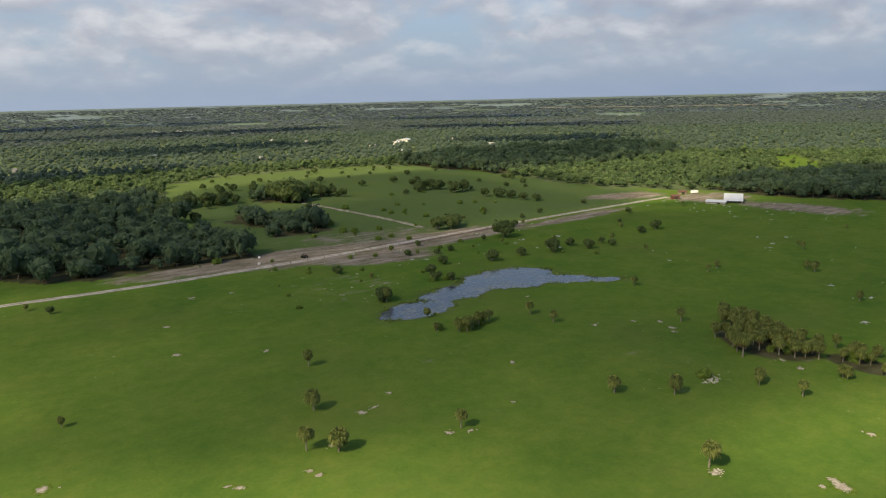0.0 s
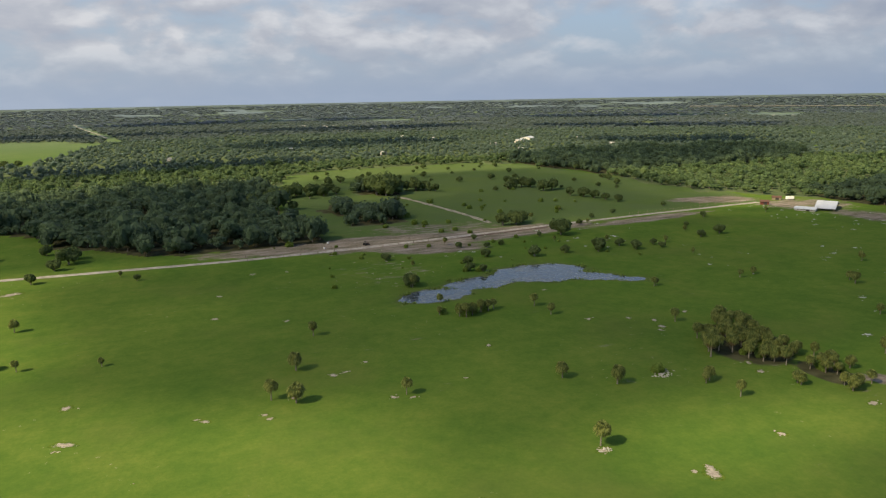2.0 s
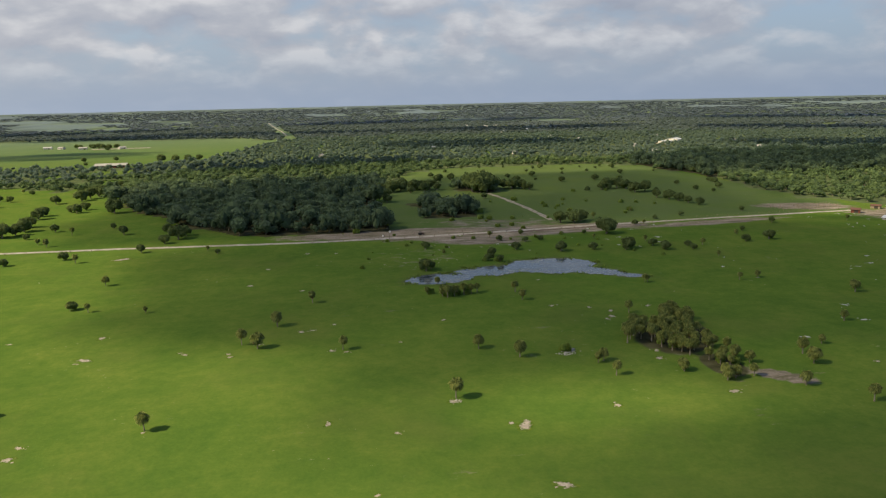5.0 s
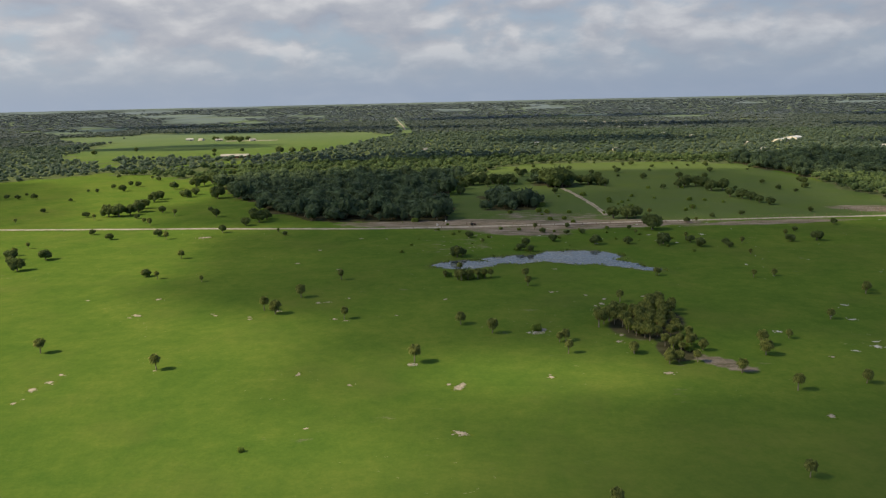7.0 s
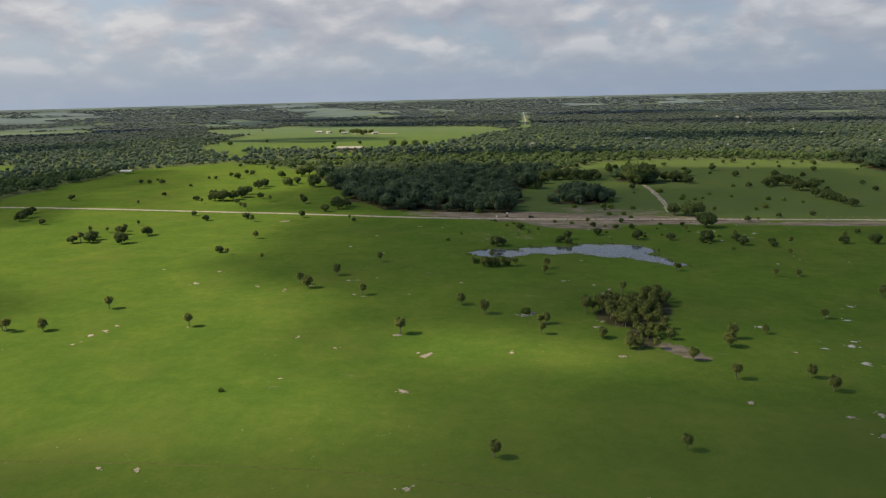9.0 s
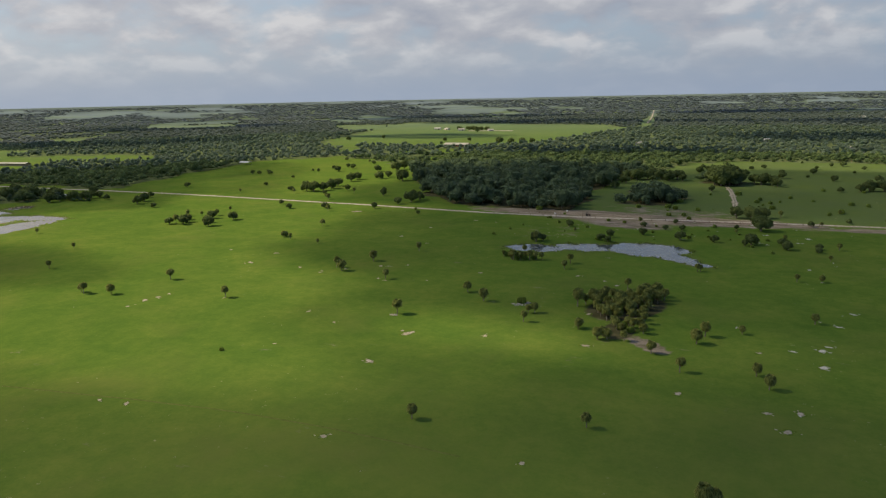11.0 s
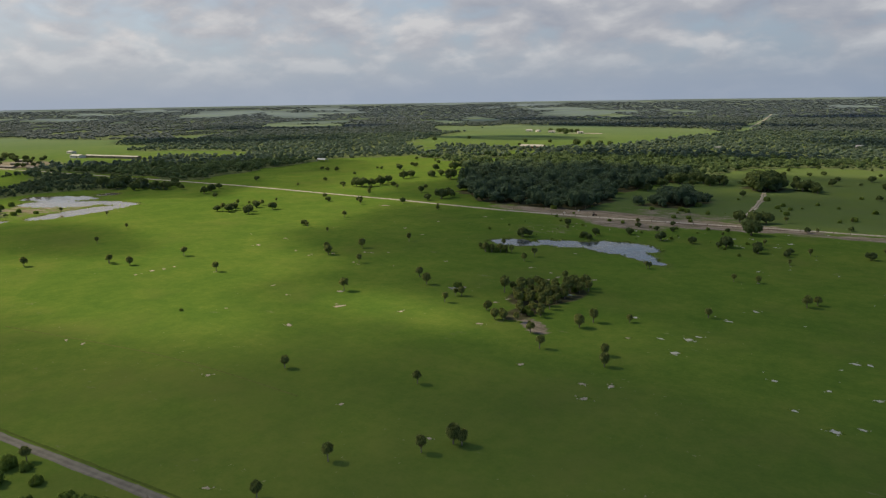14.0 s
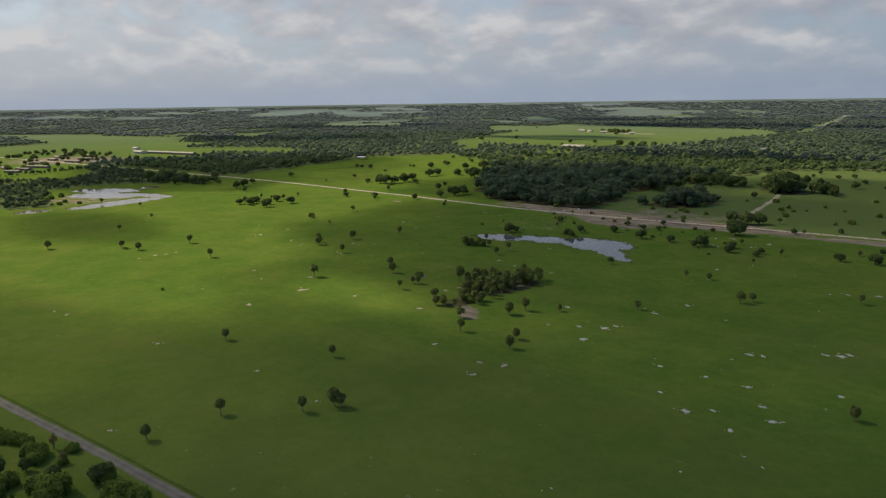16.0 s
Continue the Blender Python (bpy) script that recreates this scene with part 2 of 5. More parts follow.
# haze is painted into the next four leaf colours, bluer with distance
MIDDLE_HAZE = material("mixed woodland leaves with painted haze", leafy((0.076, 0.122, 0.092), (0.158, 0.222, 0.152), 0.012, 0.3, 0.68, 0.52))
FAR_HAZE = material("distant woodland with painted haze", leafy((0.104, 0.144, 0.132), (0.146, 0.194, 0.166), 0.006, 0.3, 0.74, 0.62))
HORIZON_HAZE = material("horizon woodland with painted haze", leafy((0.102, 0.136, 0.146), (0.126, 0.162, 0.166), 0.006, 0.3, 0.74, 0.75))
BELT_HAZE = material("darker distant trees with painted haze", leafy((0.078, 0.108, 0.104), (0.110, 0.144, 0.132), 0.01, 0.4, 0.60, 0.50))
TREE = material("field tree leaves", leafy((0.066, 0.102, 0.038), (0.150, 0.198, 0.072), 0.2, 0.45, 0.45))
BUSH = material("shrub leaves", leafy((0.090, 0.155, 0.030), (0.215, 0.290, 0.064), 0.3, 0.35, 0.45))
FROND = material("palm fronds", leafy((0.058, 0.094, 0.030), (0.245, 0.275, 0.085), 0.9, 0.65, 0.42))
DEAD = material("dry palm fronds", leafy((0.12, 0.088, 0.042), (0.22, 0.17, 0.085), 0.9, 0.6))
BARK = material("grey bark", plain((0.10, 0.085, 0.065), (0.24, 0.21, 0.17), 1.5, 0.95, 0.7, stretch=(1, 1, 0.3)))
STEM = material("pale palm bark", plain((0.13, 0.115, 0.09), (0.28, 0.25, 0.20), 1.5, 0.95, 0.7, stretch=(1, 1, 3.0)))
METAL = material("white metal roofing", plain((0.38, 0.42, 0.48), (0.53, 0.57, 0.63), 0.15, 0.6, 0.1, 0.0))
PALEROOF = material("dull pale metal roofing", plain((0.30, 0.315, 0.33), (0.46, 0.47, 0.48), 0.15, 0.8, 0.1, gloss=0.1))
GREYROOF = material("weathered metal roofing", plain((0.22, 0.225, 0.23), (0.38, 0.38, 0.38), 0.2, 0.8, 0.1, gloss=0.1))
YARDROOF = material("dusty grey metal roofing", plain((0.12, 0.12, 0.12), (0.27, 0.265, 0.26), 0.12, 0.85, 0.1, gloss=0.1))
WALL = material("pale painted boards", plain((0.5, 0.48, 0.44), (0.68, 0.66, 0.62), 0.4, 0.8, 0.2))
REDWALL = material("barn red boards", plain((0.085, 0.026, 0.020), (0.14, 0.045, 0.034), 0.5, 0.8, 0.2))
RUST = material("rusty container steel", plain((0.07, 0.040, 0.03), (0.13, 0.07, 0.052), 0.8, 0.7, 0.3))
DARK = material("dark opening", plain((0.02, 0.02, 0.02), (0.045, 0.04, 0.04), 1.0, 0.9, 0.1))
FARLAND = material("pale bare farmland", plain((0.10, 0.105, 0.08), (0.20, 0.20, 0.17), 0.01, 0.95, 0.2, gloss=0.0))
POST = material("weathered timber", plain((0.14, 0.115, 0.085), (0.26, 0.22, 0.17), 3.0, 0.9, 0.4))
PAINT = material("white vehicle paint", plain((0.7, 0.7, 0.7), (0.8, 0.8, 0.8), 0.8, 0.3, 0.02, gloss=0.5))
TYRE = material("black rubber", plain((0.015, 0.015, 0.015), (0.035, 0.035, 0.035), 3.0, 0.8, 0.1))
GLASS = material("dark window glass", plain((0.02, 0.025, 0.03), (0.03, 0.035, 0.04), 1.0, 0.08, 0.0, gloss=0.6))
CLOUD = material("cloud", vapour)

# ---- tools for building ----
RNG = np.random.default_rng(7)
MID = np.array([200.0, 0.0])  # the middle of the flight


def lift(x, y):
    """The far country rises very gently, so that the sheet ends at the true horizon."""
    r = np.hypot(x - MID[0], y - MID[1])
    dip = np.maximum(0.0377 - (r - 2200) * 0.0327 / 2550, 0.005)
    return np.where(r > 2200, 83 - r * dip, 0.0)


def wavy(x, y, size, seed=0.0):
    """A cheap smooth field between about -1 and 1, size metres across."""
    a, b = x / size + seed * 1.7, y / size - seed * 2.3
    return (np.sin(a * 1.9 + 1.3 * np.sin(b * 1.1 + seed)) + np.sin(b * 2.3 + 1.7 * np.sin(a * 0.9 + 2 * seed))
            + 0.6 * np.sin(a * 4.1 + b * 3.3 + seed) + 0.4 * np.sin(b * 7.3 - a * 5.9 + 3 * seed)) / 2.6


def inside(x, y, corners):
    """Which of the places lie inside a polygon."""
    c, hit = np.array(corners, float), np.zeros(np.shape(x), bool)
    for (ax, ay), (bx, by) in zip(c, np.roll(c, -1, 0)):
        if ay != by:
            hit ^= ((ay > y) != (by > y)) & (x < (bx - ax) * (y - ay) / (by - ay) + ax)
    return hit


def blob(x, y, cx, cy, rx, ry, turn=0.0):
    """1 in the middle of an ellipse, 0 on its rim, below 0 outside."""
    c, s = math.cos(radians(turn)), math.sin(radians(turn))
    u, v = (x - cx) * c + (y - cy) * s, -(x - cx) * s + (y - cy) * c
    return 1 - np.hypot(u / rx, v / ry)


def mesh_of(name, verts, faces, mats, index=None, smooth=False):
    """A mesh from arrays: verts n x 3, faces m x 3 or m x 4."""
    me = bpy.data.meshes.new(name)
    n, k = faces.shape
    me.vertices.add(len(verts)), me.loops.add(n * k), me.polygons.add(n)
    me.vertices.foreach_set("co", np.asarray(verts, np.float32).ravel())
    me.loops.foreach_set("vertex_index", faces.astype(np.int32).ravel())
    me.polygons.foreach_set("loop_start", np.arange(0, n * k, k, dtype=np.int32))
    for m in mats:
        me.materials.append(m)
    if index is not None:
        me.polygons.foreach_set("material_index", np.asarray(index, np.int32))
    me.polygons.foreach_set("use_smooth", np.full(n, smooth))
    me.update(calc_edges=True)
    return me


def part(name, bm, mat, parent, label=""):
    """One mesh object from a bmesh, under a thing or a part."""
    me = bpy.data.meshes.new(name)
    bm.to_mesh(me)
    bm.free()
    me.materials.append(mat)
    ob = new(name, me)
    ob.parent = parent
    return tagged(ob, label)


def thing(name, label, category, at=None, group="", kind=""):
    ob = new(name)
    ob.empty_display_size = 0.5
    if at is not None:
        ob.matrix_world = at
    return tagged(ob, label, category, group, kind)


def box(bm, x0, x1, y0, y1, z0, z1, bevel=0.0):
    m = bmesh.ops.create_cube(bm, size=1, matrix=Matrix.LocRotScale(((x0 + x1) / 2, (y0 + y1) / 2, (z0 + z1) / 2), None, (x1 - x0, y1 - y0, z1 - z0)))
    if bevel:
        edges = list({e for v in m["verts"] for e in v.link_edges})
        bmesh.ops.bevel(bm, geom=edges, offset=bevel, segments=1, affect="EDGES")
    return bm


def ico(levels):
    """The corners and faces of a round ball of triangles."""
    bm = bmesh.new()
    bmesh.ops.create_icosphere(bm, subdivisions=levels, radius=1)
    bm.verts.index_update()
    v = np.array([x.co[:] for x in bm.verts])
    f = np.array([[x.index for x in g.verts] for g in bm.faces])
    bm.free()
    return v, f


ICO = {k: ico(k) for k in (1, 2, 3)}


def join(pieces):
    """Joins (verts, faces, material number) pieces into arrays."""
    vs, fs, ms, base = [], [], [], 0
    for v, f, m in pieces:
        vs.append(v), fs.append(f + base), ms.append(np.full(len(f), m) if np.isscalar(m) else m)
        base += len(v)
    return np.concatenate(vs), np.concatenate(fs), np.concatenate(ms)


def scatter(kinds, places, pick, turn, size, tall):
    """Many copies of a few kinds of plant, joined into one set of arrays."""
    out = []
    for k, (v, f, m) in enumerate(kinds):
        sel = np.where(pick == k)[0]
        if not len(sel):
            continue
        c, s = np.cos(turn[sel])[:, None], np.sin(turn[sel])[:, None]
        x = (v[None, :, 0] * c - v[None, :, 1] * s) * size[sel][:, None] + places[sel, 0][:, None]
        y = (v[None, :, 0] * s + v[None, :, 1] * c) * size[sel][:, None] + places[sel, 1][:, None]
        z = v[None, :, 2] * tall[sel][:, None] + places[sel, 2][:, None]
        faces = f[None] + (np.arange(len(sel)) * len(v))[:, None, None]
        out.append((np.stack([x, y, z], -1).reshape(-1, 3), faces.reshape(-1, f.shape[1]), np.tile(m, len(sel))))
    return join(out)


def tube(points, radii, sides=6):
    """A tapered limb along some points, as arrays of triangles."""
    rings, pts = [], [Vector(p) for p in points]
    for i, p in enumerate(pts):
        way = (pts[min(i + 1, len(pts) - 1)] - pts[max(i - 1, 0)]).normalized()
        a = way.orthogonal().normalized()
        b = way.cross(a)
        rings += [p + radii[i] * (a * math.cos(q) + b * math.sin(q)) for q in np.linspace(0, 2 * math.pi, sides, endpoint=False)]
    faces = []
    for i in range(len(pts) - 1):
        for j in range(sides):
            a, b = i * sides + j, i * sides + (j + 1) % sides
            faces += [(a, b, b + sides), (a, b + sides, a + sides)]
    return np.array([v[:] for v in rings]), np.array(faces)


def lumpy(levels, rx, ry, rz, rough, seed):
    """A ball with a bumpy skin."""
    v, f = ICO[levels]
    v = v * (1 + rough * np.array([noise.noise(Vector(p) * 1.9 + Vector((seed * 3.1, seed, 0))) for p in v]))[:, None]
    return v * np.array([rx, ry, rz]), f


def leaves(centre, radii, count, size, rng, low=-0.35):
    """Small bent leaf clumps over the skin of a ball, two triangles each."""
    d = rng.normal(size=(count, 3))
    d /= np.linalg.norm(d, axis=1)[:, None]
    d[:, 2] = np.where(d[:, 2] < low, -d[:, 2] * 0.6, d[:, 2])
    p = centre + d * radii * rng.uniform(0.88, 1.1, (count, 1))
    a = np.cross(d, rng.normal(size=(count, 3)))
    a /= np.linalg.norm(a, axis=1)[:, None]
    b = np.cross(d, a) + d * rng.uniform(-0.7, 0.7, (count, 1))
    s = (size * rng.uniform(0.6, 1.4, count))[:, None]
    v = np.stack([p - a * s, p + b * s * 0.8, p + a * s, p - b * s * 0.8 + d * s * 0.5], 1)
    i = np.arange(count)[:, None] * 4
    return v.reshape(-1, 3), np.concatenate([i + [0, 1, 2], i + [0, 2, 3]])


# ---- the lie of the land ----
POND_EAST = [(194, 246, 23, 16, 0), (165, 241, 20, 9, 12), (135, 229, 15, 9, 5), (210, 233, 16, 6.5, -40), (221, 222, 9, 3.0, -42)]
POND_WEST = [(-297, 172, 36, 20, 30), (-233, 158, 15, 44, 8), (-262, 200, 30, 10, 10), (-241, 88, 9, 13, 0), (-325, 234, 9, 11, 0), (-335, 192, 36, 19, 25)]


def water_at(x, y, shapes, seed):
    d = np.full(np.shape(x), -9.0)
    for cx, cy, rx, ry, turn in shapes:
        d = np.maximum(d, blob(x, y, cx, cy, rx, ry, turn) * min(rx, ry))
    return d + 1.6 * wavy(x, y, 9.0, seed) + 1.5 * wavy(x, y, 4.4, seed + 1) + 0.9 * wavy(x, y, 2.2, seed + 2)


def ground(x, y):
    z = lift(x, y) + 0.10 * wavy(x, y, 23.0) + 0.05 * wavy(x, y, 7.0, 2.0) + 0.12
    for shapes, seed in ((POND_EAST, 1.0), (POND_WEST, 4.0)):
        z = z - 0.75 * np.clip(0.5 + water_at(x, y, shapes, seed) / 5.0, 0, 1)
    return z


# where the open country ends and the woods begin
PASTURE = [(-360, 380), (-390, 482), (-416, 656), (-339, 733), (-250, 696), (-186, 663), (-104, 502), (-61, 475), (5, 368), (60, 360), (112, 358),
           (121, 385), (106, 460), (106, 520), (125, 640), (160, 740), (225, 795), (325, 795), (409, 770), (440, 740), (452, 654), (462, 582),
           (450, 432), (480, 415), (503, 345), (520, 300), (545, 230), (700, 100), (1200, -900), (-1300, -900), (-640, -100), (-300, 40), (-268, 78), (-262, 110), (-300, 118), (-385, 150), (-395, 215), (-350, 262), (-290, 275), (-285, 322), (-340, 338)]
MEADOW = [(-450, 900), (-400, 985), (-250, 925), (-130, 1090), (-100, 1370), (-80, 1600), (-190, 1770), (-420, 1830), (-870, 1950), (-700, 1400), (-560, 1000)]
YARD = [(-640, 190), (-700, 330), (-860, 470), (-1060, 400), (-1000, 320), (-760, 190)]
HAYFIELD = [(-824, 225), (-1220, 375), (-1190, 455), (-1557, 592), (-1317, 796), (-1004, 645), (-960, 500), (-1060, 410), (-800, 260)]
VERGE = [(-575, 165), (-600, 285), (-510, 262), (-478, 205), (-540, 150)]
OAKS_SOUTH = [(141, 410), (163, 405), (191, 406), (191, 455), (184, 492), (156, 512), (136, 490), (146, 455)]
OAKS_NORTH = [(190, 550), (206, 542), (226, 550), (228, 580), (204, 592), (190, 578)]
WEST_BELT = [(-290, 275), (-350, 262), (-395, 215), (-385, 150), (-300, 118), (-262, 110), (-268, 78), (-420, 60), (-560, 150), (-620, 300), (-740, 366), (-657, 480), (-820, 664), (-911, 611), (-1577, 1482), (-1093, 1638), (-520, 1160), (-424, 873),
             (-338, 735), (-416, 656), (-390, 482), (-360, 380), (-285, 322)]
FAR_BELT = [(-1164, 1400), (-1500, 1985), (-1255, 2100), (-871, 1520)]


GLADE = [(620, 425), (705, 440), (800, 500), (870, 520), (760, 410), (680, 380)]
ROADSIDE = [(-280, 262), (-280, 352), (-440, 350), (-640, 338), (-640, 312), (-470, 312), (-380, 298), (-352, 262)]
COPSE_WEST = [(-1288, 402), (-1356, 516), (-1525, 553), (-1615, 507), (-1500, 400)]
BAND_WEST = [(-2027, 640), (-1537, 917), (-1600, 1150), (-2300, 1200), (-3000, 1000), (-2700, 700)]
SCRUB = [(-290, 278), (-355, 265), (-395, 215), (-385, 150), (-300, 118), (-262, 110), (-268, 78), (-420, 60), (-570, 150), (-640, 312), (-470, 316), (-370, 300)]
OPEN_NORTH = [(250, 380), (215, 430), (245, 540), (260, 640), (170, 650), (170, 735), (230, 785), (400, 760), (440, 650), (440, 450), (380, 385)]
NORTH_FIELD = [(120, 350), (230, 358), (455, 372), (470, 420), (455, 600), (445, 760), (320, 800), (220, 800), (150, 745), (120, 640), (118, 520), (105, 460)]
SANDY_NORTH = [(60, 352), (125, 352), (235, 358), (225, 420), (196, 430), (180, 396), (125, 400)]
HEDGE = [(-430, 880), (-338, 735), (-250, 698), (-186, 665), (-110, 560), (20, 1000), (-60, 1100), (-130, 1085), (-250, 940), (-400, 990)]


BELTS = [[(-3525, 1126), (-2474, 784), (-1435, 1191), (-2350, 1853)], [(-2476, 1079), (-1620, 760), (-1151, 877), (-1863, 1343)], [(721, 2700), (532, 2060), (649, 1863), (873, 2450)],
         [(997, 2755), (761, 2108), (939, 1915), (1231, 2508)], [(1558, 2087), (1227, 1644), (1403, 1264), (1701, 1532)], [(-2003, 2439), (-1214, 1498), (-1150, 1880), (-1467, 2366)]]
OPENINGS = [[(-1657, 629), (-1192, 454), (-921, 604), (-1287, 810)], [(-735, 560), (-590, 630), (-660, 700), (-762, 690), (-840, 640)], [(-535, 205), (-548, 262), (-600, 300), (-640, 262), (-590, 215)]]


def belts(x, y):
    return np.any([inside(x, y, b) for b in BELTS], 0)


def wooded(x, y):
    """1 where trees stand close, 0 in the open."""
    x, y = x + 9 * wavy(x, y, 31.0, 3.0), y + 9 * wavy(x, y, 27.0, 5.0)
    r, west = np.hypot(x - MID[0], y - MID[1]), x + 0.30 * y < 60
    streak = wavy(x, y, 520.0, 1.0) + 0.7 * wavy(x, y, 170.0, 2.0)
    w = np.where(west, (streak > 0.12) & (r > 1250), True)
    w = w | inside(x, y, WEST_BELT) | inside(x, y, FAR_BELT) | ((y > 2000 + 0.25 * x) & (x > -1500) & (streak > -0.7))
    lane_x = np.interp(y, [1650, 1780, 2150, 2600, 3100], [-60, -78, -130, -200, -280])
    w = np.where(r > 2500, streak > np.where(west, -0.3, -0.7), w)
    w = w & ~(~west & (wavy(x, y, 47.0, 6.0) > 0.78) & (r > 1000))
    w = w & ~inside(x, y, PASTURE) & ~inside(x, y, MEADOW) & ~inside(x, y, YARD) & ~inside(x, y, HAYFIELD) & ~inside(x, y, VERGE)
    w = w | inside(x, y, HEDGE) & (wavy(x, y, 60.0, 9.0) > -0.35)
    w = w & ~inside(x, y, GLADE) & ~inside(x, y, ROADSIDE)
    w = (w | inside(x, y, COPSE_WEST) | inside(x, y, BAND_WEST) | belts(x, y)) & ~np.any([inside(x, y, b) for b in OPENINGS], 0)
    w = w & ~((np.abs(x - lane_x) < 17) & (y > 1600) & (y < 3100))
    return w | inside(x, y, OAKS_SOUTH) | inside(x, y, OAKS_NORTH)


def dark_part(x, y):
    return inside(x, y, [(-130, 340), (125, 340), (130, 640), (60, 660), (-120, 660)]) | inside(x, y, OAKS_SOUTH) | inside(x, y, OAKS_NORTH) | \
        inside(x, y, [(500, 318), (502, 352), (520, 385), (640, 392), (740, 300), (700, 60), (530, 230)]) | inside(x, y, [(440, 790), (455, 600), (566, 590), (722, 600), (850, 690), (850, 790), (566, 862)])


def sandy(x, y):
    """How bare the soil is."""
    s = np.zeros(np.shape(x))
    for cx, cy, rx, ry, turn, much in ((120, 353, 95, 21, 0, 1.25), (200, 343, 120, 22, 4, 1.3), (166, 322, 44, 20, -18, 1.15), (128, 275, 34, 36, 0, 0.30),
                                       (190, 378, 70, 24, -8, 0.55), (330, 345, 75, 11, 8, 1.0), (430, 395, 45, 22, -15, 1.1), (470, 275, 28, 62, 12, 0.85), (462, 352, 34, 14, -20, 1.1),
                                       (470, 345, 45, 40, 0, 0.75), (223, 89, 15, 5, -45, 1.5), (209, 93, 8, 9, 0, 0.5), (200, 118, 5, 12, 30, 0.6),
                                       (-285, 150, 60, 70, 0, 0.6), (-800, 340, 120, 110, 20, 0.95)):
        s = np.maximum(s, much * np.clip(blob(x, y, cx, cy, rx, ry, turn) * 1.8, 0, 1))
    return s


def lines(fine_from, fine_to, step, reach):
    """Grid lines: close together where the camera passes, wider and wider outwards."""
    a = list(np.arange(fine_from, fine_to + 0.1, step))
    d = step
    while a[-1] < reach:
        d *= 1.09
        a.append(a[-1] + d)
    d = step
    while a[0] > -reach:
        d *= 1.09
        a.insert(0, a[0] - d)
    return np.array(a)


def build_ground():
    gx, gy = lines(-345, 480, 3.0, 4900), lines(-90, 400, 3.0, 4750)
    gx += 0.0
    x, y = np.meshgrid(gx, gy)
    v = np.stack([x, y, ground(x, y)], -1).reshape(-1, 3)
    i = np.arange(len(gx) * len(gy)).reshape(len(gy), len(gx))
    f = np.stack([i[:-1, :-1], i[:-1, 1:], i[1:, 1:], i[1:, :-1]], -1).reshape(-1, 4)
    me = mesh_of("ground", v, f, [LAND], smooth=True)
    x, y = x.ravel(), y.ravel()
    r = np.hypot(x - MID[0], y - MID[1])
    wet = np.maximum(water_at(x, y, POND_EAST, 1.0), water_at(x, y, POND_WEST, 4.0))
    # the two grove blobs in wood paint the palms' shade as dark ground
    for name, val in (("sand", sandy(x, y)), ("wood", np.maximum(wooded(x, y) * 1.0, np.clip(2.2 * np.maximum(blob(x, y, 208, 130, 17, 26, -25), blob(x, y, 211, 100, 8, 13)), 0, 0.9))), ("far", np.clip((r - 900) / 1700, 0, 1)), ("dry", np.maximum(0.42 * np.clip(1.6 * blob(x, y, 250, -25, 240, 95, 8), 0, 1), 0.3 * inside(x, y, OPEN_NORTH))), ("rough", 0.85 * inside(x, y, NORTH_FIELD)), ("remote", np.clip((r - 2450) / 350, 0, 1)), ("edge", np.clip((r - 2900) / 1500, 0, 1)), ("gap_lift", (1.0 - dark_part(x, y)) * (np.hypot(x - 205, y - 125) > 90)), ("mud", np.clip(0.6 + wet / 6, 0, 1) * (wet > -4))):
        me.attributes.new(name, "FLOAT", "POINT").data.foreach_set("value", val.astype(np.float32))
    tagged(new("ground", me), "flat green cattle pasture with bare sandy spots", "ground", kind="structure")


def build_water(name, cx, cy, rx, ry, mat, label):
    bm = bmesh.new()
    bmesh.ops.create_grid(bm, x_segments=12, y_segments=12, size=1, matrix=Matrix.LocRotScale((cx, cy, -0.16), None, (rx, ry, 1)))
    ob = part(name, bm, mat, None)
    tagged(ob, label, "pond", kind="structure")


def strip(name, points, width, mat, label, category, ragged=0.5, up=0.06):
    """A lane that follows the ground, with ragged edges."""
    p = np.array(points, float)
    d = np.concatenate([[0], np.cumsum(np.hypot(*np.diff(p, axis=0).T))])
    s = np.arange(0, d[-1], 3.0)
    soft = np.linspace(-25, 25, 9)
    x = np.mean([np.interp(np.clip(s + k, 0, d[-1]), d, p[:, 0]) for k in soft], 0)
    y = np.mean([np.interp(np.clip(s + k, 0, d[-1]), d, p[:, 1]) for k in soft], 0)
    tx, ty = np.gradient(x), np.gradient(y)
    l = np.hypot(tx, ty)
    nx, ny = -ty / l, tx / l
    across = np.array([-1, -0.75, -0.5, -0.25, 0, 0.25, 0.5, 0.75, 1.0])
    w = width / 2 + ragged * wavy(s[:, None] + 40 * np.sign(across), 0 * s[:, None] + 3, 6.0, 2.0) * (np.abs(across) > 0.8)
    X, Y = x[:, None] + nx[:, None] * across * w, y[:, None] + ny[:, None] * across * w
    Z = ground(X, Y) + up - 0.10 * (np.abs(across) == 1) + 0.03 * (1 - np.abs(np.abs(across) - 0.5) * 2)
    i = np.arange(X.size).reshape(X.shape)
    f = np.stack([i[:-1, :-1], i[:-1, 1:], i[1:, 1:], i[1:, :-1]], -1).reshape(-1, 4)[:, ::-1]
    me = mesh_of(name, np.stack([X, Y, Z], -1).reshape(-1, 3), f, [mat], smooth=True)
    me.attributes.new("across", "FLOAT", "POINT").data.foreach_set("value", np.broadcast_to(across, X.shape).astype(np.float32).ravel())
    return tagged(new(name, me), label, category, kind="structure")


build_ground()
build_water("water_east", 180, 242, 66, 40, WATER, "shallow blue-grey pasture pond with floating weed")
build_water("water_west", -295, 165, 95, 95, MUDDY, "pale shallow pond with a sandy shore beside scrub")
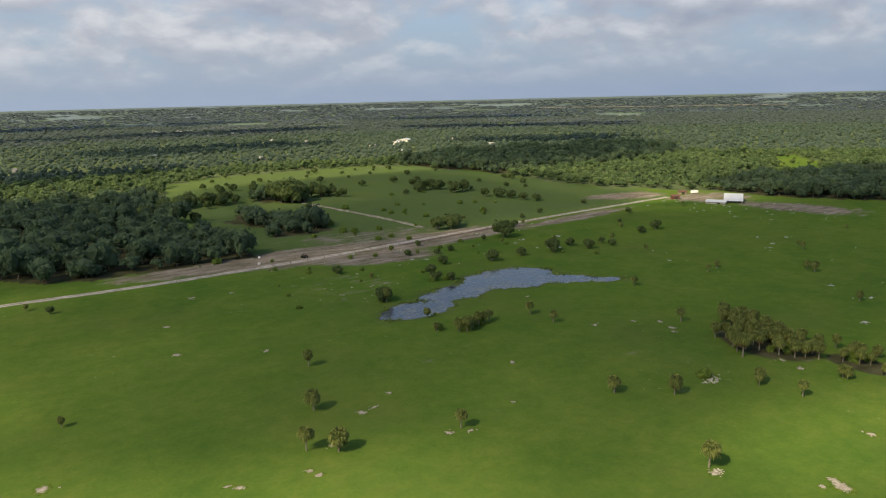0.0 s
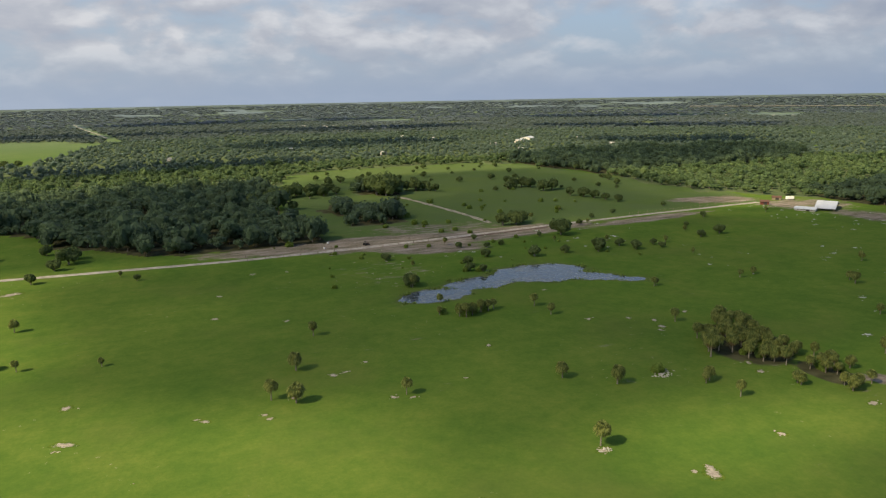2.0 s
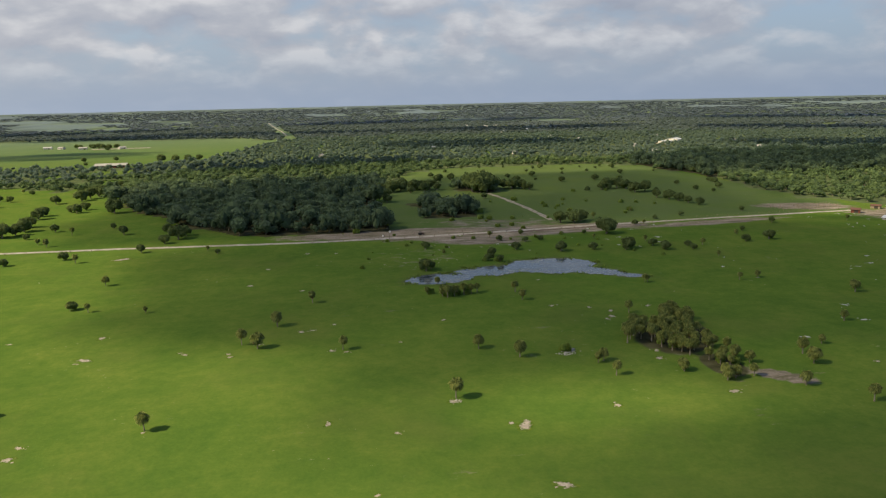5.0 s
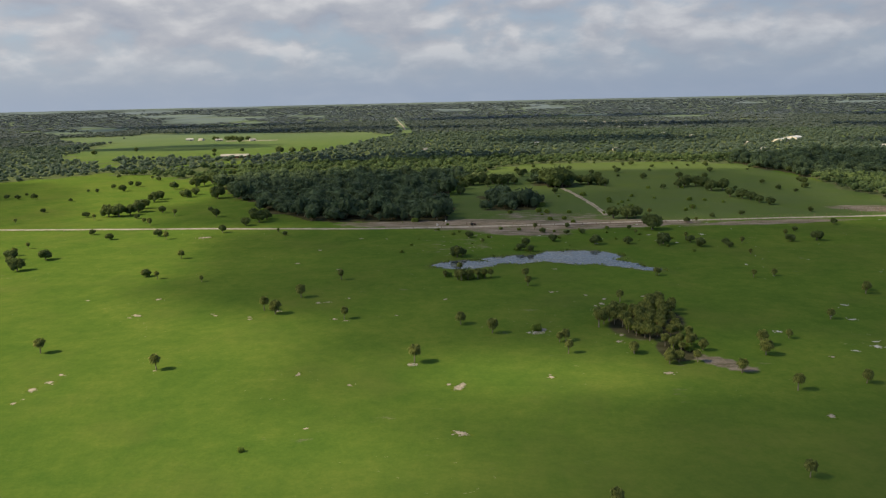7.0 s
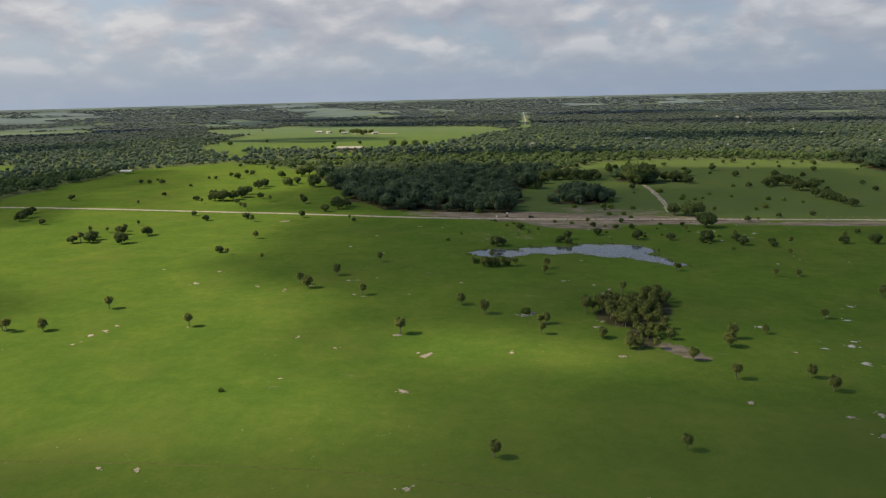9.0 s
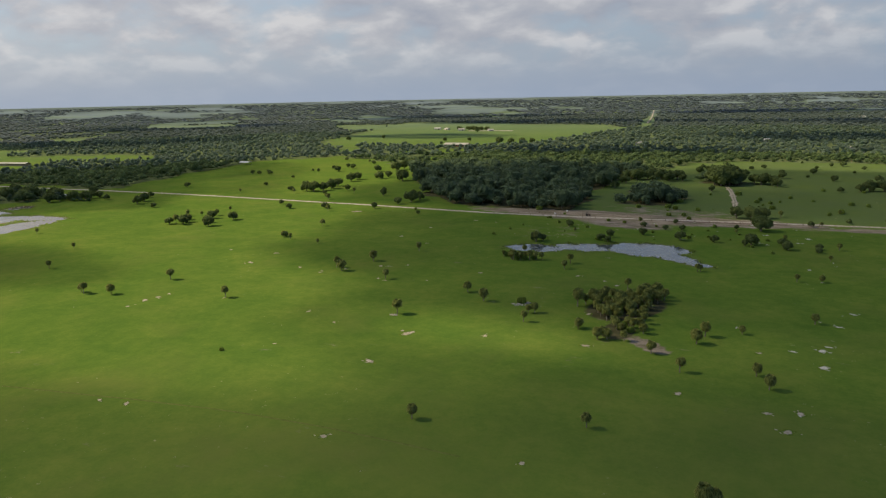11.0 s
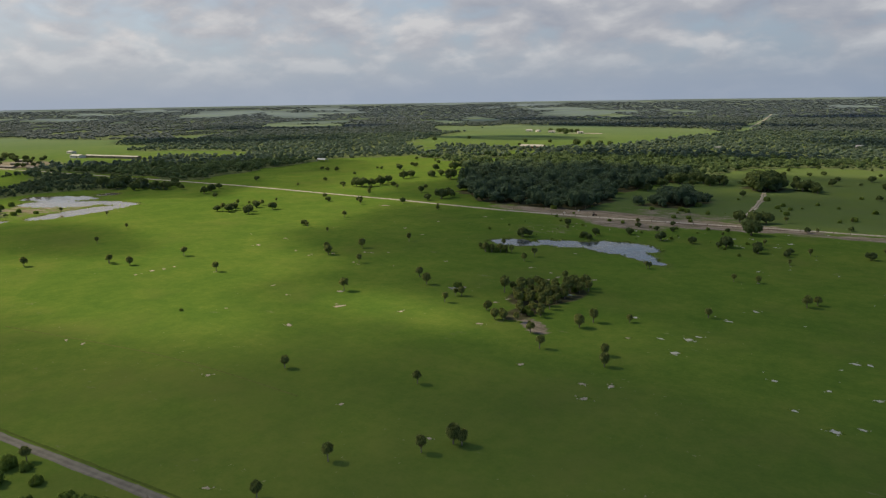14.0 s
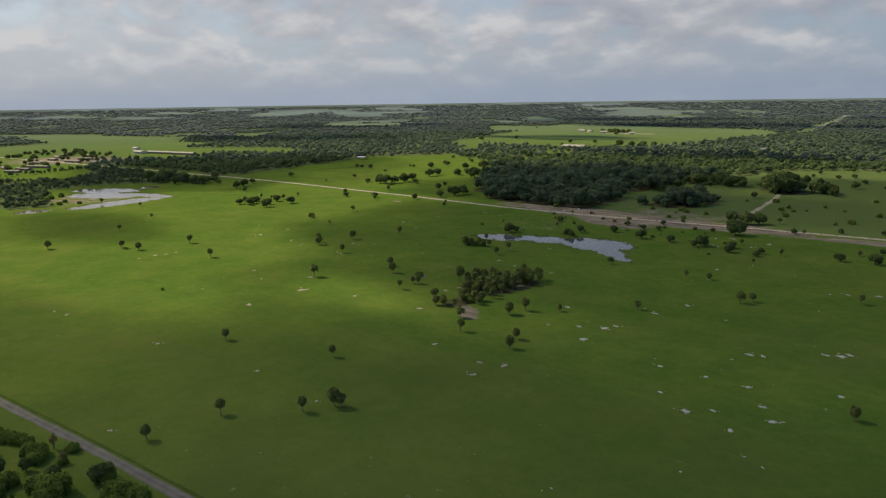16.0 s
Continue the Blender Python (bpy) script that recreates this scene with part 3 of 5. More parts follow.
strip("road", [(-1000, 300), (-520, 331), (-265, 345), (-54, 341), (60, 335), (110, 336), (180, 343), (238, 351), (332, 360), (455, 369)], 5.2, ROAD,
      "pale sandy farm road running straight across the pasture", "road")
strip("track", [(213, 545), (217, 528), (225, 474), (226, 450), (231, 425), (229, 402), (233, 385), (231, 372)], 4.2, TRACK, "broken pale sandy cattle track", "track", 1.6)
strip("ditch_bank", [(186, 339.5), (211, 343), (232, 345.5), (256, 348.5), (274, 349.5)], 3.2, BROWN_STRIP, "dark brown strip beside the farm road", "earth bank", 0.5, 0.10)
# a dark strip paints the shadow along the drive's pasture edge
strip("drive_verge", [(-60, -83.6), (100, -72.6), (173, -66.9), (204, -63.9), (227, -61.9), (246, -60.7), (262, -59.7), (420, -49.6)], 0.8, VERGE_SHADE, "dark strip beside the grey drive, edge shadow painted in", "verge", 0.5, 0.05)
strip("drive", [(-60, -86), (100, -75), (173, -69.3), (204, -66.3), (227, -64.3), (246, -63.1), (262, -62.1), (420, -52)], 3.2, DRIVE, "grey gravel drive along the pasture edge", "road", 0.3)
strip("cattle_path", [(39, -26), (65, -21), (114, -12), (149, -8), (204, -9)], 0.9, PATHGRASS, "faint trodden cattle path across the pasture", "path", 0.35, 0.03)
strip("far_road", [(-86, 1840), (-130, 2150), (-200, 2600), (-280, 3100)], 4.5, ROAD, "straight pale road through distant woods", "road", 1.0, 1.2)
strip("farm_pad", [(-455, 1468), (-400, 1466), (-325, 1472)], 22, ROAD, "pale hard ground beside a far farm", "bare land", 4.0, 0.3)
strip("bare_land", [(2480, 2890), (2800, 2420), (3160, 1925)], 70, FARLAND, "pale bare land far off beyond the woods", "bare land", 30.0, 3.0)
strip("bare_land", [(-2260, 800), (-2020, 715)], 60, FARLAND, "pale bare strip beyond the hay field", "bare land", 12.0, 1.0)

# ---- unseen clouds, added to shade the ground ----
def cloud(cx, cy, rx, ry, turn, seed, high=900.0, label="unseen cloud heap added to shade the far country"):
    """A flat-bottomed heap of vapour whose shade falls on the ground round (cx, cy)."""
    rng, pieces = np.random.default_rng(seed), []
    c, s = math.cos(radians(turn)), math.sin(radians(turn))
    for k in range(9):
        a, d = rng.uniform(0, 2 * math.pi), (0 if k == 0 else rng.uniform(0.45, 0.8))
        u, w = rx * d * math.cos(a), ry * d * math.sin(a)
        q = 0.82 if k == 0 else rng.uniform(0.28, 0.48)
        v, f = lumpy(2, rx * q, ry * q, 14 + 0.12 * min(rx, ry), 0.5, seed + k * 1.3)
        v[:, 2] = np.maximum(v[:, 2], -6)
        x, y = v[:, 0] + u, v[:, 1] + w
        pieces.append((np.stack([x * c - y * s, x * s + y * c, v[:, 2]], -1), f, 0))
    v, f, m = join(pieces)
    me = mesh_of("cloud", v, f, [CLOUD], m, True)
    me.attributes.new("dense", "FLOAT", "POINT").data.foreach_set("value", np.full(len(v), 0.65, np.float32))
    ob = new("cloud", me)
    t = high / TO_SUN.z
    ob.location = (cx + TO_SUN.x * t, cy + TO_SUN.y * t, high)
    tagged(ob, label, "cloud", group="clouds", kind="structure")


# the shade over the pasture and the nearer woods: how thick the cloud is, and the ground that it darkens
SHADE = [(0.62, [(30, -20), (95, -14), (140, 16), (190, 34), (235, 48), (300, -300), (-20, -300), (30, -70)]),
         (1.05, [(150, 14), (235, 48), (300, -300), (190, -300), (180, -60)]),
         (1.20, [(225, 48), (290, 62), (640, 60), (640, -320), (270, -320), (240, -40)]),
         (1.00, [(-40, 336), (-14, 231), (-2, 180), (-2, 162), (34, 145), (64, 134), (80, 116), (84, 88), (92, 60), (107, 46), (125, 36), (140, 28), (180, 36), (230, 44), (300, 50), (640, 40), (640, 240), (470, 300), (330, 350), (180, 338), (60, 330)]),
         (0.00, [(90, 96), (101, 106), (144, 104), (184, 95), (208, 76), (188, 58), (150, 46), (124, 40), (100, 56)]),
         (0.75, [(-225, 95), (-172, 128), (-103, 114), (-83, 80), (-85, 44), (-110, 28), (-215, 50)]),
         (1.00, [(-95, 352), (-120, 440), (-90, 560), (20, 640), (130, 620), (128, 520), (215, 505), (235, 440), (225, 352), (60, 338)]),
         (0.80, [(225, 352), (405, 366), (420, 470), (425, 560), (425, 680), (170, 700), (130, 610), (215, 505), (235, 440)]),
         (0.40, [(-420, 650), (-290, 590), (-170, 350), (-620, 338), (-600, 600)]),
         (0.85, [(-272, 262), (-330, 160), (-420, 160), (-760, 366), (-657, 520), (-400, 650), (-370, 482)]),
         (0.90, [(440, 800), (455, 620), (560, 600), (722, 610), (840, 700), (820, 790), (566, 860)]),
         (0.95, [(498, 310), (502, 362), (530, 395), (650, 396), (760, 300), (720, 40), (540, 225)])]


def cloud_deck(high=900.0):
    """Broken cloud out of view, with a flat base and a heaped top, thin at its rims, added so that its shade falls
    where SHADE says.
    """
    gx, gy = np.meshgrid(np.arange(-900, 1001, 10.0), np.arange(-400, 1001, 10.0))
    wx, wy = gx + 11 * wavy(gx, gy, 38.0, 2.0) + 6 * wavy(gx, gy, 15.0, 5.0), gy + 11 * wavy(gx, gy, 34.0, 7.0) + 6 * wavy(gx, gy, 17.0, 1.0)
    thick = np.zeros(gx.shape)
    for level, corners in SHADE:
        thick = np.where(inside(wx, wy, corners), level, thick)
    for _ in range(1):
        thick = (thick + np.roll(thick, 1, 0) + np.roll(thick, -1, 0)) / 3
        thick = (thick + np.roll(thick, 1, 1) + np.roll(thick, -1, 1)) / 3
    t = high / TO_SUN.z
    x, y = (gx + TO_SUN.x * t).ravel(), (gy + TO_SUN.y * t).ravel()
    n, i = gx.size, np.arange(gx.size).reshape(gx.shape)
    cell = np.stack([i[:-1, :-1], i[:-1, 1:], i[1:, 1:], i[1:, :-1]], -1)
    keep = thick.ravel()[cell].max(-1) > 0.02
    cell = cell[keep]
    top = high + 2 + thick.ravel() * (70 + 25 * wavy(gx, gy, 60.0, 3.0).ravel())
    v = np.concatenate([np.stack([x, y, np.full(n, high)], -1), np.stack([x, y, top], -1)])
    me = mesh_of("cloud", v, np.concatenate([cell[:, ::-1], cell + n]), [CLOUD], smooth=True)
    me.attributes.new("dense", "FLOAT", "POINT").data.foreach_set("value", np.tile(thick.ravel(), 2).astype(np.float32))
    tagged(new("cloud", me), "unseen cloud layer added to shade pasture and woods", "cloud", group="clouds", kind="structure")


SHADES_FAR = [(30, 900, 240, 80, 10), (-450, 1250, 220, 90, 0), (350, 1250, 260, 110, -10), (900, 1000, 200, 100, -30), (-1000, 900, 260, 120, 30), (-250, 1950, 480, 130, 0),
              (500, 1900, 420, 140, 0), (1300, 1500, 350, 150, -40), (-1500, 1500, 420, 180, 40), (-900, 2500, 600, 200, 20), (400, 2900, 700, 230, 0), (1700, 2400, 500, 240, -40)]
cloud_deck()
for k, row in enumerate(SHADES_FAR):
    cloud(*row, 38 + k)

# ---- plants ----
def palm_parts(seed, trunk, spread, fronds):
    """A cabbage palm: trunk, a round head of drooping fan fronds, and dry fronds hanging beneath."""
    rng = np.random.default_rng(seed)
    lean = rng.uniform(-0.25, 0.25, 2)
    pts = [(lean[0] * q * q, lean[1] * q * q, trunk * q - 0.15 * (q == 0)) for q in (0, 0.3, 0.6, 0.85, 1.0)]
    stem = tube(pts, [0.21, 0.16, 0.14, 0.16, 0.2], 7)
    top = np.array(pts[-1])

    def fan(pitch, yaw, long, blade, droop):
        """A stalk, a folded fan at its end, and nine leaf strips that bend down at their tips."""
        out = np.array([math.cos(yaw) * math.cos(pitch), math.sin(yaw) * math.cos(pitch), math.sin(pitch)])
        side = np.array([-math.sin(yaw), math.cos(yaw), 0])
        heart = top + out * long
        bent = out + np.array([0, 0, -0.22 - 0.22 * droop])
        bent /= np.linalg.norm(bent)
        up = np.cross(bent, side)
        v, f = [top + side * 0.03, top - side * 0.03, heart], [(0, 1, 2)]
        for a in np.linspace(-1.3, 1.3, 9):
            ray = bent * math.cos(a) + side * math.sin(a)
            wide = np.cross(ray, up) * 0.055 * blade / 0.6
            mid = heart + ray * blade * 0.5 + up * 0.1 * blade * abs(a)
            tip = mid + ray * blade * 0.34 + np.array([0, 0, -blade * (0.22 + 0.42 * droop) * rng.uniform(0.7, 1.2)])
            k = len(v)
            v += [heart, mid + wide, mid - wide, tip]
            f += [(k, k + 1, k + 2), (k + 1, k + 3, k + 2)]
        return np.array(v), np.array(f)

    green, dry = [], []
    for k in range(fronds):
        z = 0.97 - 1.55 * (k + 0.5) / fronds
        pitch = 0.9 * math.asin(z) + rng.uniform(-0.2, 0.2)
        reach = spread * rng.uniform(0.85, 1.15)
        green.append((*fan(pitch, k * 2.4 + rng.uniform(-0.4, 0.4), reach * rng.uniform(0.40, 0.56), reach * 0.66, 0.5 + 0.5 * rng.random()), 0))
    core, skin = lumpy(2, spread * 0.40, spread * 0.40, spread * 0.34, 0.5, seed)
    green.append((core + top + np.array([0, 0, -0.05]), skin, 0))
    for k in range((4, 9, 5, 16, 4, 7, 12, 5)[seed % 8]):
        dry.append((*fan(rng.uniform(-1.25, -0.55), k * 2.4 + rng.uniform(-0.5, 0.5), spread * rng.uniform(0.35, 0.5), spread * 0.6, 1.0), 0))
    return stem, join(green), join(dry)


def palm_tree(seed, trunk, spread, fronds, name="palm_tree"):
    stem, green, dry = palm_parts(seed, trunk, spread, fronds)
    t = thing(name, "", "palm tree")
    for n, (v, f), m, lab in (("trunk", stem, STEM, "slim grey trunk"), ("crown", green[:2], FROND, "round head of green fan fronds"), ("dry_fronds", dry[:2], DEAD, "hanging brown fronds")):
        o = new(n, mesh_of(n, v, f, [m]))
        o.parent = t
        tagged(o, lab)
    return t


def broadleaf_parts(seed, tall, wide, balls, count, leaf, low=0.30, dome=False):
    """A spreading tree: a forked trunk, limbs, and a crown of lumps covered with leaf clumps. Heights in metres."""
    rng = np.random.default_rng(seed)
    wood, crown = [], []
    base = tall * low
    wood.append((*tube([(0, 0, -0.2), (0.1, 0.05, base * 0.6), (0.0, 0.1, base * 1.3)], [0.045 * wide + 0.08, 0.035 * wide + 0.06, 0.03 * wide + 0.04], 7), 0))
    for k in range(balls):
        a = k * 2.4 + rng.uniform(-0.5, 0.5)
        d = 0 if k == 0 else wide * 0.5 * rng.uniform(0.45, 0.68)
        r = wide * (0.29 if k == 0 else rng.uniform(0.15, 0.27))
        c = np.array([d * math.cos(a), d * math.sin(a), base + (tall - base) * (0.56 if k == 0 else rng.uniform(0.26, 0.62))])
        rz = min(r * 1.15, (tall - c[2]) * 1.05)
        if dome:
            r *= 1.25
            c[2] = tall * (0.42 if k == 0 else rng.uniform(0.2, 0.48))
            rz = min((tall - c[2]) * 1.05, c[2] + 0.35 * tall)
        v, f = lumpy(2, r * 0.84, r * 0.84, rz * 0.84, 0.6, seed + k * 1.7)
        crown.append((v + c, f, 0))
        crown.append((*leaves(c, np.array([r, r, rz]), count // balls, leaf, rng), 0))
        wood.append((*tube([(0, 0.05, base * 0.7), tuple(c * np.array([0.5, 0.5, 0.85])), tuple(c)], [0.02 * wide + 0.04, 0.015 * wide + 0.03, 0.04], 5), 0))
    return join(wood), join(crown)


def broadleaf(name, seed, tall, wide, balls, count, leaf, mat, category, low=0.30, dome=False):
    wood, crown = broadleaf_parts(seed, tall, wide, balls, count, leaf, low, dome)
    t = thing(name, "", category)
    o = new("trunk", mesh_of("trunk", wood[0], wood[1], [BARK]))
    o.parent = t
    o = new("crown", mesh_of("crown", crown[0], crown[1], [mat]))
    o.parent = t
    return t


def bare_tree(x, y, tall, seed):
    """A leafless tree hung with dry brown vine: a forked trunk, limbs and twigs."""
    rng = np.random.default_rng(seed)
    t = thing("bare_tree", "leafless brown tree tangled with dry vine", "tree", pose(x, y, float(ground(np.float64(x), np.float64(y)))))
    wood, vine = [(*tube([(0, 0, -0.2), (0.1, 0.05, tall * 0.3), (0.0, 0.1, tall * 0.62)], [0.2, 0.15, 0.1], 7), 0)], []
    for k in range(11):
        a, q = k * 2.4 + rng.uniform(-0.4, 0.4), rng.uniform(0.25, 0.62)
        out = np.array([math.cos(a), math.sin(a), 0.9 + rng.uniform(0, 0.9)]) * tall * rng.uniform(0.16, 0.27)
        p0 = np.array([0.05, 0.05, tall * q])
        p1, p2 = p0 + out * 0.55, p0 + out + np.array([0, 0, 0.1])
        wood.append((*tube([tuple(p0), tuple(p1), tuple(p2)], [0.08, 0.05, 0.02], 5), 0))
        for _ in range(3):
            tip = p1 + (p2 - p1) * rng.uniform(0, 1) + rng.normal(0, 0.16, 3) * tall * 0.5
            wood.append((*tube([tuple(p1 + (p2 - p1) * rng.uniform(0, 0.8)), tuple(tip)], [0.03, 0.01], 4), 0))
        vine.append((*leaves(p1, np.array([0.45, 0.45, 0.5]), 26, 0.13, rng), 0))
    for name, bits, mat, lab in (("trunk", wood, BARK, "grey forked trunk and twigs"), ("vine", vine, DEAD, "dry brown vine leaves")):
        v, f, _ = join(bits)
        o = new(name, mesh_of(name, v, f, [mat]))
        o.parent = t
        tagged(o, lab)


def planted(kinds, rows, label, group, natural):
    """Sets copies of a few kinds at (x, y, height); natural is the height at which a kind is built."""
    for k, (x, y, h) in enumerate(rows):
        s, a = 1.0 * h / natural, (x * 7.3 + y * 3.1) % 6.28
        m = Matrix.LocRotScale((x, y, float(ground(np.float64(x), np.float64(y)))), Euler((0, 0, a)), (s * (0.94 + 0.12 * ((x * 1.7) % 1)), s * (0.94 + 0.12 * ((y * 1.3) % 1)), s))
        tagged(copy_thing(kinds[(k * 5 + int(x)) % len(kinds)], m), label, group=group)


def retire(kinds):
    """Takes away the patterns that the copies were made from."""
    for t in kinds:
        for o in (*t.children_recursive, t):
            bpy.data.objects.remove(o)


PALMS_WEST = [(-7.7, 96.1, 6.3), (-23.4, 205, 5), (-14.8, 201.1, 4.6), (9.9, 195.4, 3.8), (-22.7, 247, 6.2), (-116.4, 322.4, 4.1), (-94.8, 304.1, 4.7), (-57.4, 304.1, 6.8), (-28.6, 325.8, 5.9), (9.7, 323.2, 3.4), (-209.6, 272.6, 4.4), (-129.1, 218.5, 7.4), (-147.2, 248.2, 5.3), (-125.7, 228, 7.4), (-136.6, 251.7, 4.1), (-109.7, 230.3, 5.8), (-126.6, 257.1, 6.1), (-132.2, 278, 4.3), (-67.3, 314.2, 5.3), (-26.2, 61.5, 6.4), (-29.6, 63, 5.2), (-13, 65.6, 6), (-88.6, 89.7, 5), (-60.6, 32.2, 6.7), (-122.6, 130.8, 4.3), (-242.8, 146.2, 5.3), (-192.8, 156.6, 4.6), (17.3, 312.2, 3.5)]
PALMS_MID = [(41, 81.2, 6.1), (66.3, 166.7, 6.8), (56, 147, 6.4), (91.8, 135.4, 5.4), (138, 128.7, 6.3), (150, 118.3, 6.5), (124.6, 88.3, 6.6), (173.4, 108.6, 4.7), (175.7, 109.8, 5), (175.3, 97.2, 5.6), (202.7, 158.5, 6.1), (196.9, 98.2, 4.8), (226.2, 80.5, 5.6), (175.6, 4.9, 5.7), (220.3, 18.5, 4.6), (138.6, -75.8, 5.6), (169, -74, 4.6), (62.1, 142.3, 7.2)]
PALMS_POND = [(77.8, 197.5, 5.8), (165.7, 197.2, 5.6), (166.1, 184.8, 6), (227.2, 202.6, 4.4), (228.5, 203, 4.6), (127.3, 201.9, 4.5), (133.6, 197.1, 6.1), (135.5, 194.9, 6.1), (140.2, 200.3, 4.6), (138.6, 196.4, 5.6), (143.2, 198.6, 6.0), (146.5, 199.2, 5.4), (149.4, 200.6, 5.0), (131.2, 245.1, 7.3), (133.7, 218.2, 4.4), (209.1, 277.3, 6), (169.2, 272.1, 5.8), (136, 301.1, 4.3), (144.4, 283.4, 3.4), (177.3, 324, 5.3), (181.6, 313.9, 3.7), (185.8, 287.1, 4.9), (196, 308, 3.4), (205.7, 310.2, 3.4), (227.8, 277.8, 4.8), (236.7, 322.5, 3.4), (237.9, 307.1, 3.4), (247.5, 276.5, 7.2), (244.5, 272.2, 4.1)]
PALMS_EAST = [(240.8, 104.9, 7.2), (238.9, 96.1, 6.6), (252.6, 112.6, 4.1), (237.2, 66.9, 6), (276.4, 134.5, 5.3), (309.4, 174.8, 5.1), (270.5, 198.5, 4.5), (280.7, 201.1, 4.3), (264.7, 294.1, 4.7), (263.5, 280.7, 4.5), (266.4, 269.1, 5.4), (281.4, 274.8, 4.1), (281.2, 266.9, 3.4), (291.3, 276.6, 5.2), (286, 247.7, 4), (324.7, 301.1, 4), (334, 311.1, 3.7), (319.4, 280.7, 4.5), (335.3, 283.5, 6), (259, 72.5, 4.9), (262.9, 63.2, 5.5), (247.8, -16.2, 5.1), (252, -8.2, 6.3), (254.3, -7.6, 5.6), (231.4, -32.4, 5.6), (230, -53.4, 5.3), (368.4, 74.2, 4.9), (306.2, 169.4, 6.5), (345.9, 198.4, 4.6), (416.7, 213.9, 3.4), (355.4, 206.8, 3.4)]
PALMS_NORTH = [(199.1, 332.4, 3.4), (367.7, 334.5, 4.7), (417.8, 330.6, 4.7), (261.1, 378.3, 5.1), (297.7, 403.5, 3.6), (374.2, 384.2, 4.3), (323.6, 375, 3.4), (301.2, 366.5, 3.8), (278.9, 347, 4.4), (285, 346, 4.4), (-204.1, 372.1, 4.6), (-286.3, 387.6, 5.4), (-241.9, 585.5, 4.8), (-232.6, 603.6, 6.3), (-307.3, 512, 4.5), (-293.7, 508, 5.1), (-301.3, 532.8, 3.4), (-215.2, 423.5, 3.9), (-230.6, 488.7, 3.7), (-253.1, 556.9, 3.4), (-163.1, 396.1, 4.7), (-118.1, 387.3, 4.1), (-102.7, 367.1, 4.9), (-73, 418.5, 4.7)]

PALMS = [palm_tree(30 + k, 3.5 + 0.4 * (k % 3), 1.72 + 0.15 * (k % 4), 44) for k in range(8)]
for rows in (PALMS_WEST, PALMS_MID, PALMS_POND, PALMS_EAST, PALMS_NORTH):
    planted(PALMS, [r for r in rows if r[1] < 255 or int(r[0]) % 3 == 0], "lone cabbage palm with a round green head standing in pasture", "lone palms", 6.1)

# the close palm grove round the bare sandy hollow
GROVE = [(189.2, 124.6, 8.4), (194.1, 131.7, 7.2), (197.1, 133.6, 6.8), (198, 124.9, 6.9), (203.5, 136.4, 6.4), (191.6, 128.3, 6.0), (216.7, 129.6, 5.6), (216.4, 122.1, 5.2), (215.8, 116.1, 4.8), (206.2, 88, 5.6), (215.4, 89.6, 4.8),
         (196.8, 96.9, 4.6), (211.2, 142.7, 7.6), (218.5, 140.8, 7.0), (207.4, 138.2, 6.6), (214.8, 134.2, 7.2), (200.8, 128.8, 6.3), (209, 129.2, 6.9), (205.2, 132.6, 7.1), (212.5, 147.8, 7.8), (220.4, 146.3, 6.9), (216.8, 151.5, 7.4), (205.9, 118.4, 6.0), (199, 118.9, 6.2), (211, 123.8, 6.4), (208.6, 104.5, 4.9), (217.8, 105.6, 5.4),
         (201, 115, 6.6), (203.6, 113.2, 6.0), (204.6, 109.6, 6.2), (213, 115, 5.6), (218.4, 112, 5.2), (210.4, 100.6, 5.0), (216, 102.6, 5.2), (209.4, 89.2, 5.0), (220, 100.4, 5.0), (197.4, 140.6, 6.6), (200.4, 138.6, 6.2), (202.6, 121.6, 6.4), (213.6, 105.2, 5.6), (212.4, 98.4, 4.6), (206.8, 125.6, 6.8), (209.6, 134.6, 7.0), (214.6, 139.4, 7.2), (216.2, 145.6, 7.2), (195.4, 128.0, 6.4), (212.8, 128.6, 6.4), (208.0, 113.6, 5.4), (207.2, 91.6, 4.6), (204.4, 127.8, 6.0), (210.6, 119.2, 5.6)]
planted(PALMS, GROVE, "cabbage palm crowded in a small sandy grove", "palm grove", 6.1)

OAKS = [broadleaf("oak_tree", 60 + k, 8.0, 8.0 + k % 3, 9, 720, 0.46, TREE, "oak tree", 0.10 + 0.03 * (k % 3)) for k in range(6)]
SHRUBS = [broadleaf("shrub", 80 + k, 3.0, 4.4, 6, 760, 0.21, BUSH, "shrub", 0.06, True) for k in range(4)]
OAKS_FIELD = [(234, 366, 9), (243, 365, 9), (250, 371, 8), (251, 322, 10), (326, 537, 10), (337, 539, 10), (343, 532, 9), (341, 505, 10), (352, 509, 10), (345, 467, 8), (351, 456, 8), (354, 445, 7), (356, 432, 6),
              (360, 421, 6), (245, 569, 11), (259, 615, 7), (256, 548, 8), (287, 665, 5), (306, 741, 5), (304, 525, 5), (319, 530, 7), (439, 563, 5), (464, 651, 6), (303, 605, 6), (339, 609, 7), (337, 570, 8), (318, 752, 6), (242, 560, 10), (251, 562, 9), (236, 567, 10), (151, 576, 11), (158, 583, 9), (166, 578, 10), (140, 588, 11), (131, 572, 11), (120, 540, 8), (122, 500, 7), (205, 500, 6), (180, 640, 8), (196, 655, 7), (186, 668, 6), (210, 640, 8), (225, 632, 7), (178, 690, 6)]
